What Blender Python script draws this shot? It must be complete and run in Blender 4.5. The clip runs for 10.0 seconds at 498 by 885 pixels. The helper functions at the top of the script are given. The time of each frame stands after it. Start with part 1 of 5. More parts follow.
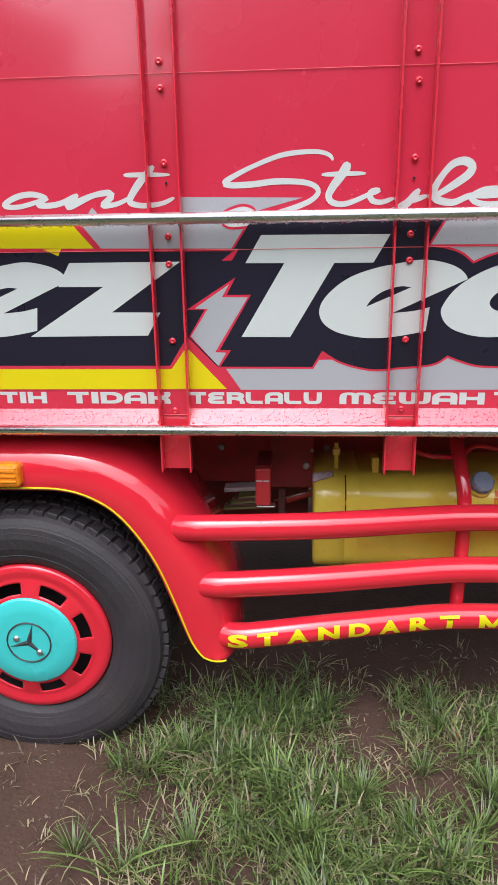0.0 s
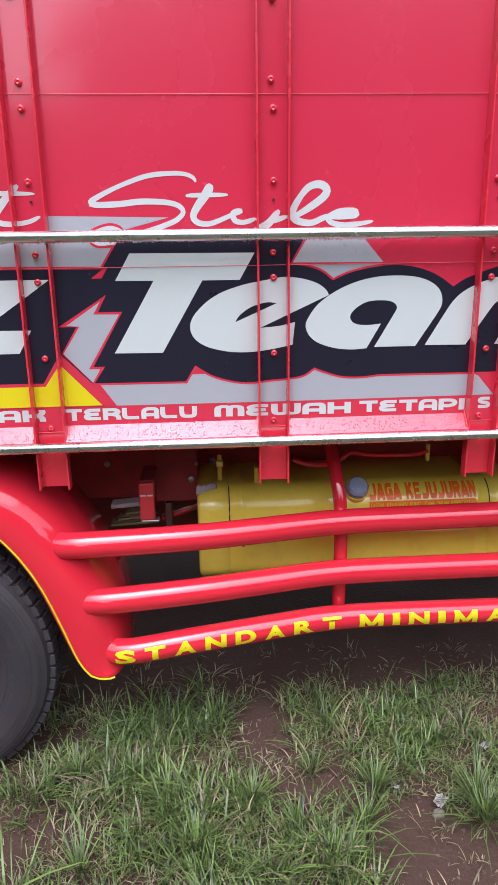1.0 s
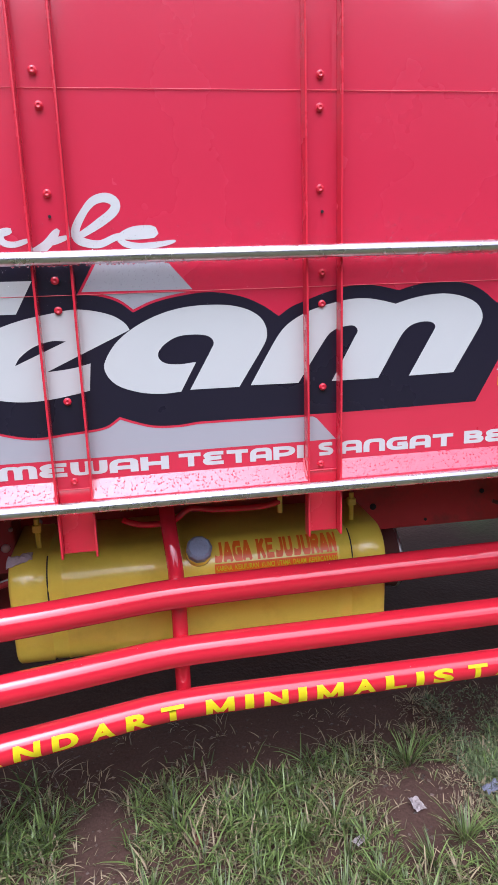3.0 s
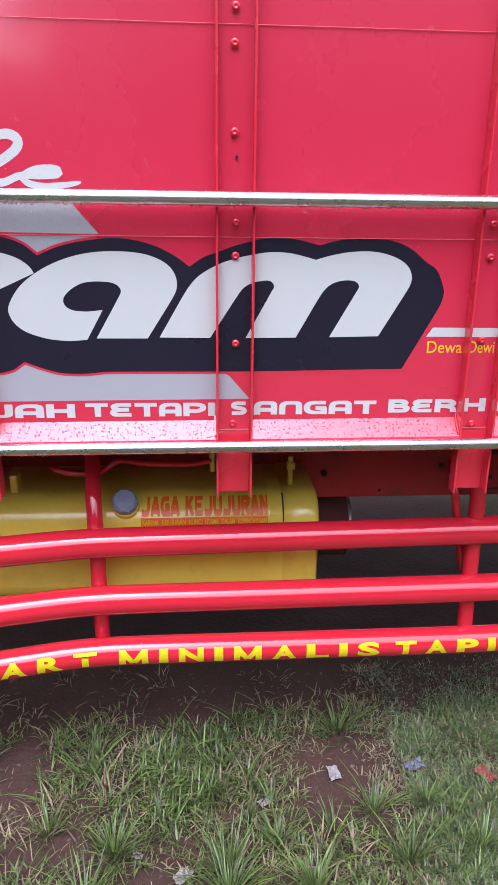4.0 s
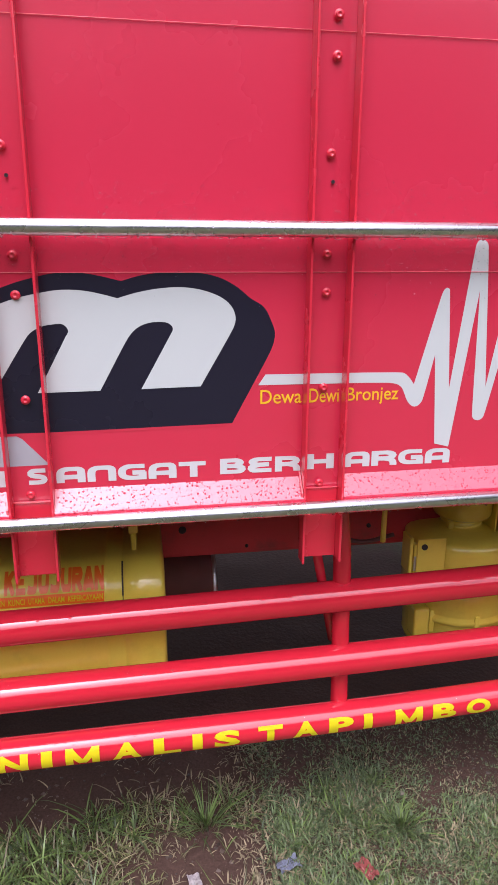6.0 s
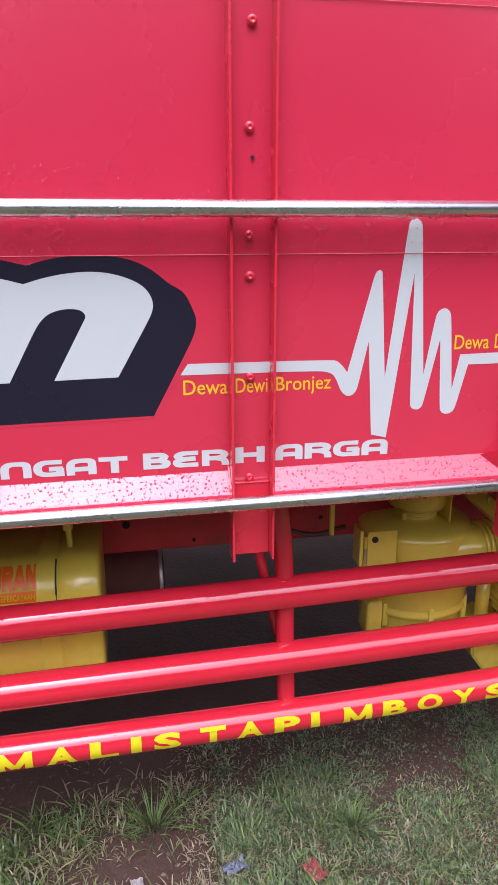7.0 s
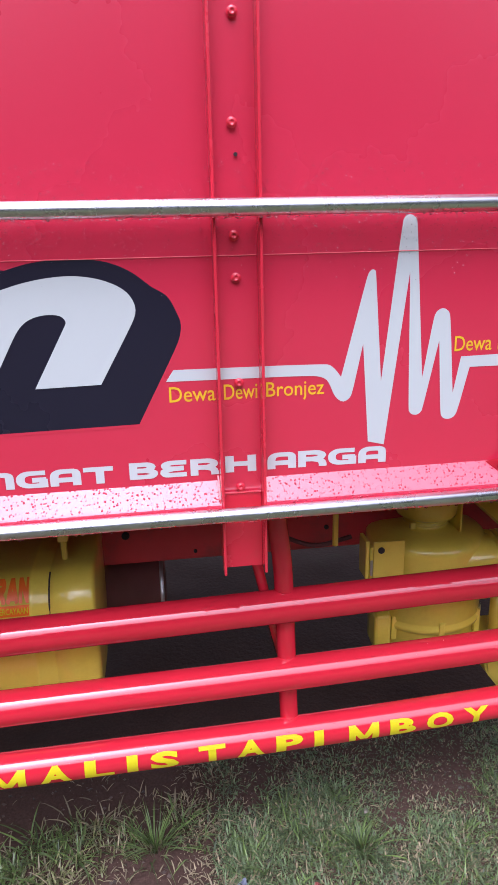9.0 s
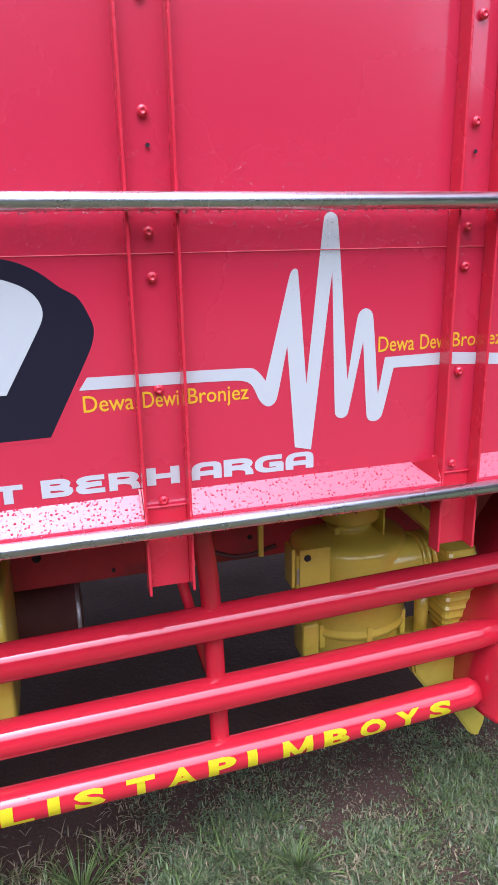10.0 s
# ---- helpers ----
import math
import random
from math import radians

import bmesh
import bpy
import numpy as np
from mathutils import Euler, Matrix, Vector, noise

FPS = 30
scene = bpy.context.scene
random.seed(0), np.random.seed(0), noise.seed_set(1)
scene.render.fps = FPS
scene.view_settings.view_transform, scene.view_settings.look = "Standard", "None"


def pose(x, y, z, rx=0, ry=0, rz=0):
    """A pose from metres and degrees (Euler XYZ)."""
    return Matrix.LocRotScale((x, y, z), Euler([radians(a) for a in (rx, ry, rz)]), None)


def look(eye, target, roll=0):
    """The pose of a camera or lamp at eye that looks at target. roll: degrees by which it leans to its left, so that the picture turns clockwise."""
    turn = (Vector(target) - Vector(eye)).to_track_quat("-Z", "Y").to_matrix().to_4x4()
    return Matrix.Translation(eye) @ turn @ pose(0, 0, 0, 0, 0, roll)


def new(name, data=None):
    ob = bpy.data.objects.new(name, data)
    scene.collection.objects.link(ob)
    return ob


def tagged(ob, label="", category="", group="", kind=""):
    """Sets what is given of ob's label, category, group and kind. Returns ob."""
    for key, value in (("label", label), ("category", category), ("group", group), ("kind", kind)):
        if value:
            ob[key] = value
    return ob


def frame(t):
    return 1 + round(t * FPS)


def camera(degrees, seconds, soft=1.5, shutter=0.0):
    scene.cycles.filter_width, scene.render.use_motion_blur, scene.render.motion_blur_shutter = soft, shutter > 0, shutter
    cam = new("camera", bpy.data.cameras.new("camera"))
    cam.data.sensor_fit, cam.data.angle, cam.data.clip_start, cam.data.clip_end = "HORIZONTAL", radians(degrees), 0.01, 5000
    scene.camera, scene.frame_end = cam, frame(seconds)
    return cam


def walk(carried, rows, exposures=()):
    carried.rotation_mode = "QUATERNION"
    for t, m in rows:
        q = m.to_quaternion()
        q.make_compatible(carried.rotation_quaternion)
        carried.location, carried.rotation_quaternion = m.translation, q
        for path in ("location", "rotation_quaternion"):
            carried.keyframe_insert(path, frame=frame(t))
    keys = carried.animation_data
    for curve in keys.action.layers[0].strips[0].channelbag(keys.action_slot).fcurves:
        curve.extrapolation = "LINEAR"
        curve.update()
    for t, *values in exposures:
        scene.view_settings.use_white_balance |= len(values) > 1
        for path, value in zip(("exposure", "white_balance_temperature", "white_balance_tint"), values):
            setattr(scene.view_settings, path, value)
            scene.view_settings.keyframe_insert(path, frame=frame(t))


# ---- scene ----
cam = camera(40.2, 10.0, soft=1.25)
PATH = [
    (0, (0.004, -1.628, 1.394), (-0.145, 0.275, 0.797), -0.9),
    (0.5, (0.069, -1.653, 1.385), (0.1, 0.27, 0.837), -0.5),
    (1, (0.093, -1.664, 1.395), (0.2, 0.255, 0.84), -0.8),
    (1.5, (0.117, -1.588, 1.385), (0.319, 0.317, 0.81), 0.1),
    (2, (0.18, -1.498, 1.394), (0.429, 0.411, 0.851), -0.2),
    (2.5, (0.262, -1.419, 1.396), (0.586, 0.479, 0.856), -1.1),
    (3, (0.396, -1.398, 1.392), (0.701, 0.515, 0.895), -1.8),
    (3.2, (0.462, -1.398, 1.371), (0.725, 0.517, 0.857), 0.1),
    (4.3, (0.753, -1.402, 1.372), (0.851, 0.483, 0.71), -0.2),
    (4.5, (0.756, -1.38, 1.358), (0.837, 0.494, 0.662), -0.5),
    (5, (0.812, -1.275, 1.381), (0.922, 0.625, 0.767), 1.5),
    (5.5, (0.917, -1.198, 1.4), (1.142, 0.705, 0.829), 0.7),
    (5.7, (0.941, -1.188, 1.4), (1.242, 0.708, 0.841), 0.6),
    (6.8, (1.071, -1.14, 1.393), (1.392, 0.742, 0.796), 0.1),
    (7, (1.098, -1.131, 1.394), (1.432, 0.746, 0.789), -0.1),
    (7.5, (1.13, -1.117, 1.388), (1.49, 0.757, 0.788), -0.4),
    (8, (1.161, -1.107, 1.382), (1.488, 0.772, 0.779), -0.7),
    (8.5, (1.178, -1.099, 1.385), (1.519, 0.78, 0.791), -1.0),
    (9, (1.167, -1.096, 1.381), (1.425, 0.8, 0.797), -1.3),
    (9.5, (1.197, -1.066, 1.392), (1.514, 0.811, 0.776), -1.4),
    (10, (1.152, -1.033, 1.363), (1.676, 0.813, 0.8), -1.1),
]
walk(cam, [(t, look(eye, target, roll)) for t, eye, target, roll in PATH], [(0, 1.24, 6200, 11), (0.5, 1.28, 6100, 13), (1.0, 1.32, 5900, 16), (1.5, 1.34, 5800, 18), (2.0, 1.34, 5750, 23), (3.0, 1.33, 5800, 23), (4.5, 1.36, 5750, 22), (5.5, 1.28, 6100, 25), (7.0, 1.32, 5850, 24), (8.0, 1.33, 5650, 24), (9.5, 1.31, 5650, 24), (10, 1.37, 5450, 23)])

# ---- light ----
world = bpy.data.worlds.new("overcast_sky")
scene.world = world
world.use_nodes = True
wn, wl = world.node_tree.nodes, world.node_tree.links
wn.clear()
sky = wn.new("ShaderNodeTexSky")
sky.sky_type, sky.sun_disc = "NISHITA", False
sky.sun_elevation, sky.sun_rotation = radians(63), radians(193)
sky.air_density, sky.dust_density, sky.ozone_density = 1.0, 4.0, 1.0
cloud_white = wn.new("ShaderNodeHueSaturation")
cloud_white.inputs["Saturation"].default_value = 0.22
sky_out = wn.new("ShaderNodeBackground")
sky_out.inputs["Strength"].default_value = 0.15
world_out = wn.new("ShaderNodeOutputWorld")
wl.new(sky.outputs[0], cloud_white.inputs["Color"])
wl.new(cloud_white.outputs[0], sky_out.inputs["Color"])
wl.new(sky_out.outputs[0], world_out.inputs["Surface"])

sun = new("sun", bpy.data.lights.new("sun", "SUN"))
sun.data.energy, sun.data.angle, sun.data.color = 0.60, radians(70), (1.0, 0.98, 0.97)
sun.matrix_world = look((0.9, -4.2, 9.4), (0, 0, 0))


# ---- materials ----
def material(name, colour, rough=0.5, metal=0.0, coat=0.0, vary=0.12, scale=8.0, fine=0.0, fine_scale=200.0, bump=0.0, bump_scale=6.0, dirt=None, dirt_scale=3.0, dirt_amount=0.5, island=0.0):
    """A procedural surface: base colour varied at a coarse and a fine scale, dirt in patches, a bump of two sizes."""
    m = bpy.data.materials.new(name)
    m.use_nodes = True
    n, l = m.node_tree.nodes, m.node_tree.links
    b = n["Principled BSDF"]
    b.inputs["Roughness"].default_value = rough
    b.inputs["Metallic"].default_value = metal
    b.inputs["Coat Weight"].default_value = coat
    b.inputs["Coat Roughness"].default_value = 0.10 if name == "red_gloss_paint" else 0.05
    where = n.new("ShaderNodeTexCoord")
    coarse = n.new("ShaderNodeTexNoise")
    coarse.inputs["Scale"].default_value, coarse.inputs["Detail"].default_value = scale, 5
    l.new(where.outputs["Object"], coarse.inputs["Vector"])
    lo, hi = [c * (1 - vary) for c in colour], [min(1, c * (1 + vary)) for c in colour]
    mix = n.new("ShaderNodeMix")
    mix.data_type = "RGBA"
    mix.inputs["A"].default_value, mix.inputs["B"].default_value = (*lo, 1), (*hi, 1)
    l.new(coarse.outputs["Fac"], mix.inputs["Factor"])
    last = mix.outputs["Result"]
    grain = n.new("ShaderNodeTexNoise")
    grain.inputs["Scale"].default_value, grain.inputs["Detail"].default_value = fine_scale, 3
    l.new(where.outputs["Object"], grain.inputs["Vector"])
    if fine:
        mul = n.new("ShaderNodeMix")
        mul.data_type, mul.blend_type = "RGBA", "OVERLAY"
        mul.inputs["Factor"].default_value = fine
        l.new(last, mul.inputs["A"])
        l.new(grain.outputs["Fac"], mul.inputs["B"])
        last = mul.outputs["Result"]
    if dirt:
        patch = n.new("ShaderNodeTexNoise")
        patch.inputs["Scale"].default_value, patch.inputs["Detail"].default_value = dirt_scale, 9
        patch.inputs["Roughness"].default_value = 0.65
        l.new(where.outputs["Object"], patch.inputs["Vector"])
        ramp = n.new("ShaderNodeValToRGB")
        ramp.color_ramp.elements[0].position, ramp.color_ramp.elements[1].position = 0.5, 0.72
        l.new(patch.outputs["Fac"], ramp.inputs["Fac"])
        amount = n.new("ShaderNodeMath")
        amount.operation = "MULTIPLY"
        amount.inputs[1].default_value = dirt_amount
        l.new(ramp.outputs["Color"], amount.inputs[0])
        dm = n.new("ShaderNodeMix")
        dm.data_type = "RGBA"
        dm.inputs["B"].default_value = (*dirt, 1)
        l.new(amount.outputs[0], dm.inputs["Factor"])
        l.new(last, dm.inputs["A"])
        last = dm.outputs["Result"]
    if island:
        geo = n.new("ShaderNodeNewGeometry")
        hsv = n.new("ShaderNodeHueSaturation")
        spread = n.new("ShaderNodeMapRange")
        spread.inputs["To Min"].default_value, spread.inputs["To Max"].default_value = 1 - island, 1 + island
        l.new(geo.outputs["Random Per Island"], spread.inputs["Value"])
        l.new(spread.outputs["Result"], hsv.inputs["Value"])
        l.new(last, hsv.inputs["Color"])
        last = hsv.outputs["Color"]
    l.new(last, b.inputs["Base Color"])
    rr = n.new("ShaderNodeMapRange")
    rr.inputs["To Min"].default_value, rr.inputs["To Max"].default_value = max(0.02, rough - 0.06), min(1, rough + 0.08)
    l.new(coarse.outputs["Fac"], rr.inputs["Value"])
    l.new(rr.outputs["Result"], b.inputs["Roughness"])
    if bump:
        wave = n.new("ShaderNodeTexNoise")
        wave.inputs["Scale"].default_value, wave.inputs["Detail"].default_value = bump_scale, 2
        l.new(where.outputs["Object"], wave.inputs["Vector"])
        bp = n.new("ShaderNodeBump")
        bp.inputs["Strength"].default_value, bp.inputs["Distance"].default_value = 1.0, bump
        l.new(wave.outputs["Fac"], bp.inputs["Height"])
        l.new(bp.outputs["Normal"], b.inputs["Normal"])
        l.new(bp.outputs["Normal"], b.inputs["Coat Normal"])
    return m


def wet_paint(name, colour, drop_scale, drop_height, rough):
    """Glossy paint beaded with rain drops: round bumps of uneven size."""
    m = material(name, colour, rough, coat=1.0, vary=0.06)
    n, l = m.node_tree.nodes, m.node_tree.links
    b = n["Principled BSDF"]
    where = n.new("ShaderNodeTexCoord")
    cells = n.new("ShaderNodeTexVoronoi")
    cells.inputs["Scale"].default_value, cells.inputs["Randomness"].default_value = drop_scale, 1.0
    l.new(where.outputs["Object"], cells.inputs["Vector"])
    size = n.new("ShaderNodeMapRange")
    size.inputs["From Max"].default_value = 1.0
    size.inputs["To Min"].default_value, size.inputs["To Max"].default_value = 0.14, 0.42
    l.new(cells.outputs["Color"], size.inputs["Value"])
    b.inputs["Coat Roughness"].default_value = 0.30
    bead = n.new("ShaderNodeMath")
    bead.operation = "SUBTRACT"
    bead.use_clamp = True
    l.new(size.outputs["Result"], bead.inputs[0])
    l.new(cells.outputs["Distance"], bead.inputs[1])
    bp = n.new("ShaderNodeBump")
    b.inputs["Coat IOR"].default_value, b.inputs["Specular IOR Level"].default_value = 1.56, 0.4
    bp.inputs["Strength"].default_value, bp.inputs["Distance"].default_value = 1.0, drop_height
    l.new(bead.outputs[0], bp.inputs["Height"])
    l.new(bp.outputs["Normal"], b.inputs["Normal"])
    l.new(bp.outputs["Normal"], b.inputs["Coat Normal"])
    return m


RED = (0.60, 0.027, 0.064)
paint_red = material("red_gloss_paint", RED, 0.26, coat=1.0, vary=0.03, scale=2.5)
paint_red.node_tree.nodes["Principled BSDF"].inputs["Coat IOR"].default_value = 1.6
# pale pink: the sky highlight along the bead is painted into the colour
paint_seam = material("pink_highlight_seam", (0.66, 0.10, 0.11), 0.4, vary=0.3, scale=30)
paint_rib = material("red_channel_paint", (0.66, 0.028, 0.052), 0.26, coat=0.45, vary=0.06, scale=9, dirt=(0.4, 0.06, 0.05), dirt_scale=20, dirt_amount=0.3)
paint_pipe = material("wet_red_pipe_paint", (0.65, 0.022, 0.041), 0.34, coat=1.0, vary=0.05, scale=10, bump=0.0003, bump_scale=14)
paint_pipe.node_tree.nodes["Principled BSDF"].inputs["Coat IOR"].default_value = 1.70
paint_pipe.node_tree.nodes["Principled BSDF"].inputs["Specular IOR Level"].default_value = 0.0
paint_pipe.node_tree.nodes["Principled BSDF"].inputs["Coat Roughness"].default_value = 0.02
paint_ledge = wet_paint("rain_beaded_red_paint", RED, 185, 0.006, 0.26)
paint_frame = material("dull_red_chassis_paint", (0.52, 0.04, 0.045), 0.5, vary=0.2, scale=12, dirt=(0.10, 0.05, 0.045), dirt_scale=9, dirt_amount=0.6)
vinyl_white = material("white_vinyl", (0.545, 0.575, 0.565), 0.34, coat=0.0, vary=0.02, scale=4)
vinyl_black = material("blue_black_vinyl", (0.014, 0.012, 0.025), 0.28, coat=0.06, vary=0.1, scale=4)
vinyl_grey = material("grey_vinyl", (0.375, 0.38, 0.41), 0.3, coat=0.3, vary=0.03, scale=4)
vinyl_yellow = material("yellow_vinyl", (0.68, 0.57, 0.004), 0.3, coat=0.1, vary=0.03, scale=4)
vinyl_amber = material("amber_yellow_vinyl", (0.76, 0.46, 0.012), 0.35, vary=0.04, scale=30)
vinyl_red = paint_red
vinyl_orange = material("orange_vinyl", (0.82, 0.14, 0.008), 0.35, vary=0.08, scale=60)
chrome = material("wet_stainless_steel", (0.79, 0.78, 0.81), 0.27, metal=1.0, vary=0.06, scale=20, fine=0.1, bump=0.0003, bump_scale=60)
# darker copy of the chassis red: shade under the bed put into the colour
shaded_grimy_red = material("grimy_shaded_red_paint", (0.26, 0.028, 0.032), 0.6, vary=0.25, scale=12, dirt=(0.07, 0.04, 0.036), dirt_scale=8, dirt_amount=0.7)
shaft_brown = material("rusty_oiled_steel", (0.15, 0.060, 0.058), 0.55, metal=0.2, vary=0.3, scale=20)
steel = material("galvanised_steel", (0.5, 0.5, 0.5), 0.4, metal=0.9, vary=0.15, scale=60)
rubber = material("wet_tyre_rubber", (0.034, 0.029, 0.034), 0.6, vary=0.2, scale=14, fine=0.15, bump=0.002, bump_scale=70, dirt=(0.06, 0.048, 0.04), dirt_scale=5, dirt_amount=0.35)
teal = material("turquoise_paint", (0.06, 0.56, 0.55), 0.25, coat=0.6, vary=0.05, scale=12)
dark_metal = material("dark_grey_metal", (0.07, 0.07, 0.08), 0.4, metal=0.4, vary=0.2, scale=30)
black_hole = material("black_void", (0.035, 0.028, 0.032), 0.9, vary=0.1)
tank_yellow = material("yellow_tank_paint", (0.80, 0.63, 0.075), 0.36, coat=1.0, vary=0.08, scale=6, fine=0.08, bump=0.0010, bump_scale=8, dirt=(0.36, 0.26, 0.03), dirt_scale=16, dirt_amount=0.2)
cap_blue = material("faded_blue_plastic", (0.26, 0.31, 0.42), 0.5, vary=0.2, scale=40, bump=0.004, bump_scale=60)
cloth = material("pale_rag_cloth", (0.55, 0.45, 0.48), 0.9, vary=0.2, scale=40, bump=0.006, bump_scale=60)
amber = material("amber_lens_plastic", (0.80, 0.24, 0.01), 0.2, coat=0.6, vary=0.15, scale=60, bump=0.002, bump_scale=90)
olive_strip = material("worn_olive_strip", (0.22, 0.18, 0.07), 0.7, vary=0.3, scale=30)
timber = material("dark_bed_timber", (0.10, 0.06, 0.045), 0.7, vary=0.3, scale=12, bump=0.003, bump_scale=40)
soil = material("wet_brown_soil", (0.068, 0.040, 0.031), 0.80, vary=0.35, scale=5, fine=0.4, fine_scale=150, bump=0.004, bump_scale=60, dirt=(0.045, 0.029, 0.022), dirt_scale=2.5, dirt_amount=0.8)
grass_green = material("wet_grass", (0.084, 0.128, 0.032), 0.4, vary=0.5, scale=3, island=0.7)
crumb = material("soil_crumb", (0.075, 0.050, 0.038), 0.6, vary=0.3, scale=30, island=0.6)
grass_olive = material("olive_turf", (0.124, 0.130, 0.050), 0.45, vary=0.5, scale=4, island=0.6)
grass_cool = material("worn_cool_turf", (0.092, 0.130, 0.054), 0.45, vary=0.5, scale=4, island=0.6)
grass_dry = material("dry_straw_grass", (0.225, 0.185, 0.11), 0.6, vary=0.3, scale=3, island=0.45)
leaf_brown = material("dead_leaf", (0.24, 0.10, 0.06), 0.55, vary=0.3, scale=60)
paper = material("wet_paper_litter", (0.55, 0.50, 0.50), 0.6, vary=0.2, scale=60, bump=0.004, bump_scale=90)
litter_blue = material("blue_grey_wrapper", (0.26, 0.28, 0.37), 0.35, vary=0.3, scale=70)
litter_red = material("red_wrapper", (0.45, 0.12, 0.11), 0.35, vary=0.4, scale=70)
stone = material("pale_stone", (0.19, 0.155, 0.13), 0.6, vary=0.3, scale=50, bump=0.004, bump_scale=80)
leafage = material("far_tree_leaves", (0.05, 0.085, 0.04), 0.7, vary=0.4, scale=1.5, island=0.4)
water = material("rain_water", (0.9, 0.9, 0.9), 0.03, vary=0.0)
water.node_tree.nodes["Principled BSDF"].inputs["Transmission Weight"].default_value = 1.0
water.node_tree.nodes["Principled BSDF"].inputs["IOR"].default_value = 1.33


# turf colour on the open ground away from the truck, in uneven patches
n, l = soil.node_tree.nodes, soil.node_tree.links
b = n["Principled BSDF"]
b.inputs["Specular IOR Level"].default_value = 0.10
bare_colour = b.inputs["Base Color"].links[0].from_socket
where = n.new("ShaderNodeTexCoord")
away = n.new("ShaderNodeVectorMath")
away.operation = "DISTANCE"
away.inputs[1].default_value = (0.7, 0.4, 0.0)
patches = n.new("ShaderNodeTexNoise")
patches.inputs["Scale"].default_value, patches.inputs["Detail"].default_value = 2.6, 7
total = n.new("ShaderNodeMath")
total.operation = "MULTIPLY_ADD"
total.inputs[1].default_value = 2.2
reach = n.new("ShaderNodeMapRange")
reach.inputs["From Min"].default_value, reach.inputs["From Max"].default_value = 2.9, 3.7
blade_grain = n.new("ShaderNodeTexNoise")
blade_grain.inputs["Scale"].default_value, blade_grain.inputs["Detail"].default_value = 45, 4
turf = n.new("ShaderNodeMix")
turf.data_type = "RGBA"
turf.inputs["A"].default_value, turf.inputs["B"].default_value = (0.032, 0.042, 0.018, 1), (0.088, 0.100, 0.046, 1)
both = n.new("ShaderNodeMix")
both.data_type = "RGBA"
l.new(where.outputs["Object"], away.inputs[0])
l.new(where.outputs["Object"], patches.inputs["Vector"])
l.new(where.outputs["Object"], blade_grain.inputs["Vector"])
l.new(patches.outputs["Fac"], total.inputs[0])
l.new(away.outputs["Value"], total.inputs[2])
l.new(total.outputs[0], reach.inputs["Value"])
l.new(blade_grain.outputs["Fac"], turf.inputs["Factor"])
l.new(reach.outputs["Result"], both.inputs["Factor"])
l.new(bare_colour, both.inputs["A"])
l.new(turf.outputs["Result"], both.inputs["B"])
l.new(both.outputs["Result"], b.inputs["Base Color"])


# ---- mesh helpers ----
def part(name, bm, mat, parent=None, label="", smooth=False):
    """Links a bmesh as one mesh object under a thing or a part."""
    if smooth:
        for f in bm.faces:
            f.smooth = True
    me = bpy.data.meshes.new(name)
    bm.to_mesh(me)
    bm.free()
    me.materials.append(mat)
    ob = new(name, me)
    if parent:
        ob.parent = parent
        ob.matrix_parent_inverse = Matrix.Translation(-parent.matrix_basis.translation)
    if label:
        tagged(ob, label)
    return ob


def share(name, ob, place, parent, label=""):
    """Another object on the same mesh."""
    made = new(name, ob.data)
    made.parent = parent
    made.matrix_parent_inverse = Matrix.Translation(-parent.matrix_basis.translation)
    made.matrix_basis = place
    if label:
        tagged(made, label)
    return made


def add_box(bm, x0, x1, y0, y1, z0, z1, bevel=0.0):
    r = bmesh.ops.create_cube(bm, size=1.0, matrix=Matrix.Translation(((x0 + x1) / 2, (y0 + y1) / 2, (z0 + z1) / 2)) @ Matrix.Diagonal((x1 - x0, y1 - y0, z1 - z0, 1)))
    if bevel:
        vs = set(r["verts"])
        bmesh.ops.bevel(bm, geom=[e for e in bm.edges if e.verts[0] in vs and e.verts[1] in vs], offset=bevel, segments=2, affect="EDGES", profile=0.5)
    return bm


def box(*a, bevel=0.0):
    return add_box(bmesh.new(), *a, bevel=bevel)


def catmull(points, step=0.02, closed=False):
    """A smooth line through points."""
    p = [Vector(q) for q in points]
    n = len(p)
    out = []
    for i in range(n if closed else n - 1):
        a, b = p[i], p[(i + 1) % n]
        before = p[i - 1] if (i > 0 or closed) else a * 2 - b
        after = p[(i + 2) % n] if (i + 2 < n or closed) else b * 2 - a
        k = max(1, int((b - a).length / step))
        for j in range(k):
            t = j / k
            out.append(0.5 * ((2 * a) + (b - before) * t + (2 * before - 5 * a + 4 * b - after) * t * t + (3 * a - before - 3 * b + after) * t ** 3))
    if not closed:
        out.append(p[-1])
    return out


def add_tube(bm, line, radius, sides=16, caps=True, taper=None):
    """A round tube along a line; taper gives each point's factor."""
    rings = []
    up = Vector((0, 0, 1))
    for i, p in enumerate(line):
        d = (line[min(i + 1, len(line) - 1)] - line[max(i - 1, 0)]).normalized()
        side = d.cross(up)
        if side.length < 0.1:
            side = d.cross(Vector((0, 1, 0)))
        side.normalize()
        top = side.cross(d).normalized()
        r = radius * (taper[i] if taper else 1)
        rings.append([bm.verts.new(p + r * (math.cos(a) * side + math.sin(a) * top)) for a in (2 * math.pi * k / sides for k in range(sides))])
    for a, b in zip(rings, rings[1:]):
        for k in range(sides):
            bm.faces.new((a[k], a[(k + 1) % sides], b[(k + 1) % sides], b[k]))
    if caps:
        bm.faces.new(rings[0][::-1])
        bm.faces.new(rings[-1])
    bmesh.ops.recalc_face_normals(bm, faces=bm.faces[:])
    return bm


def tube(line, radius, sides=16, **k):
    return add_tube(bmesh.new(), [Vector(p) for p in line], radius, sides, **k)


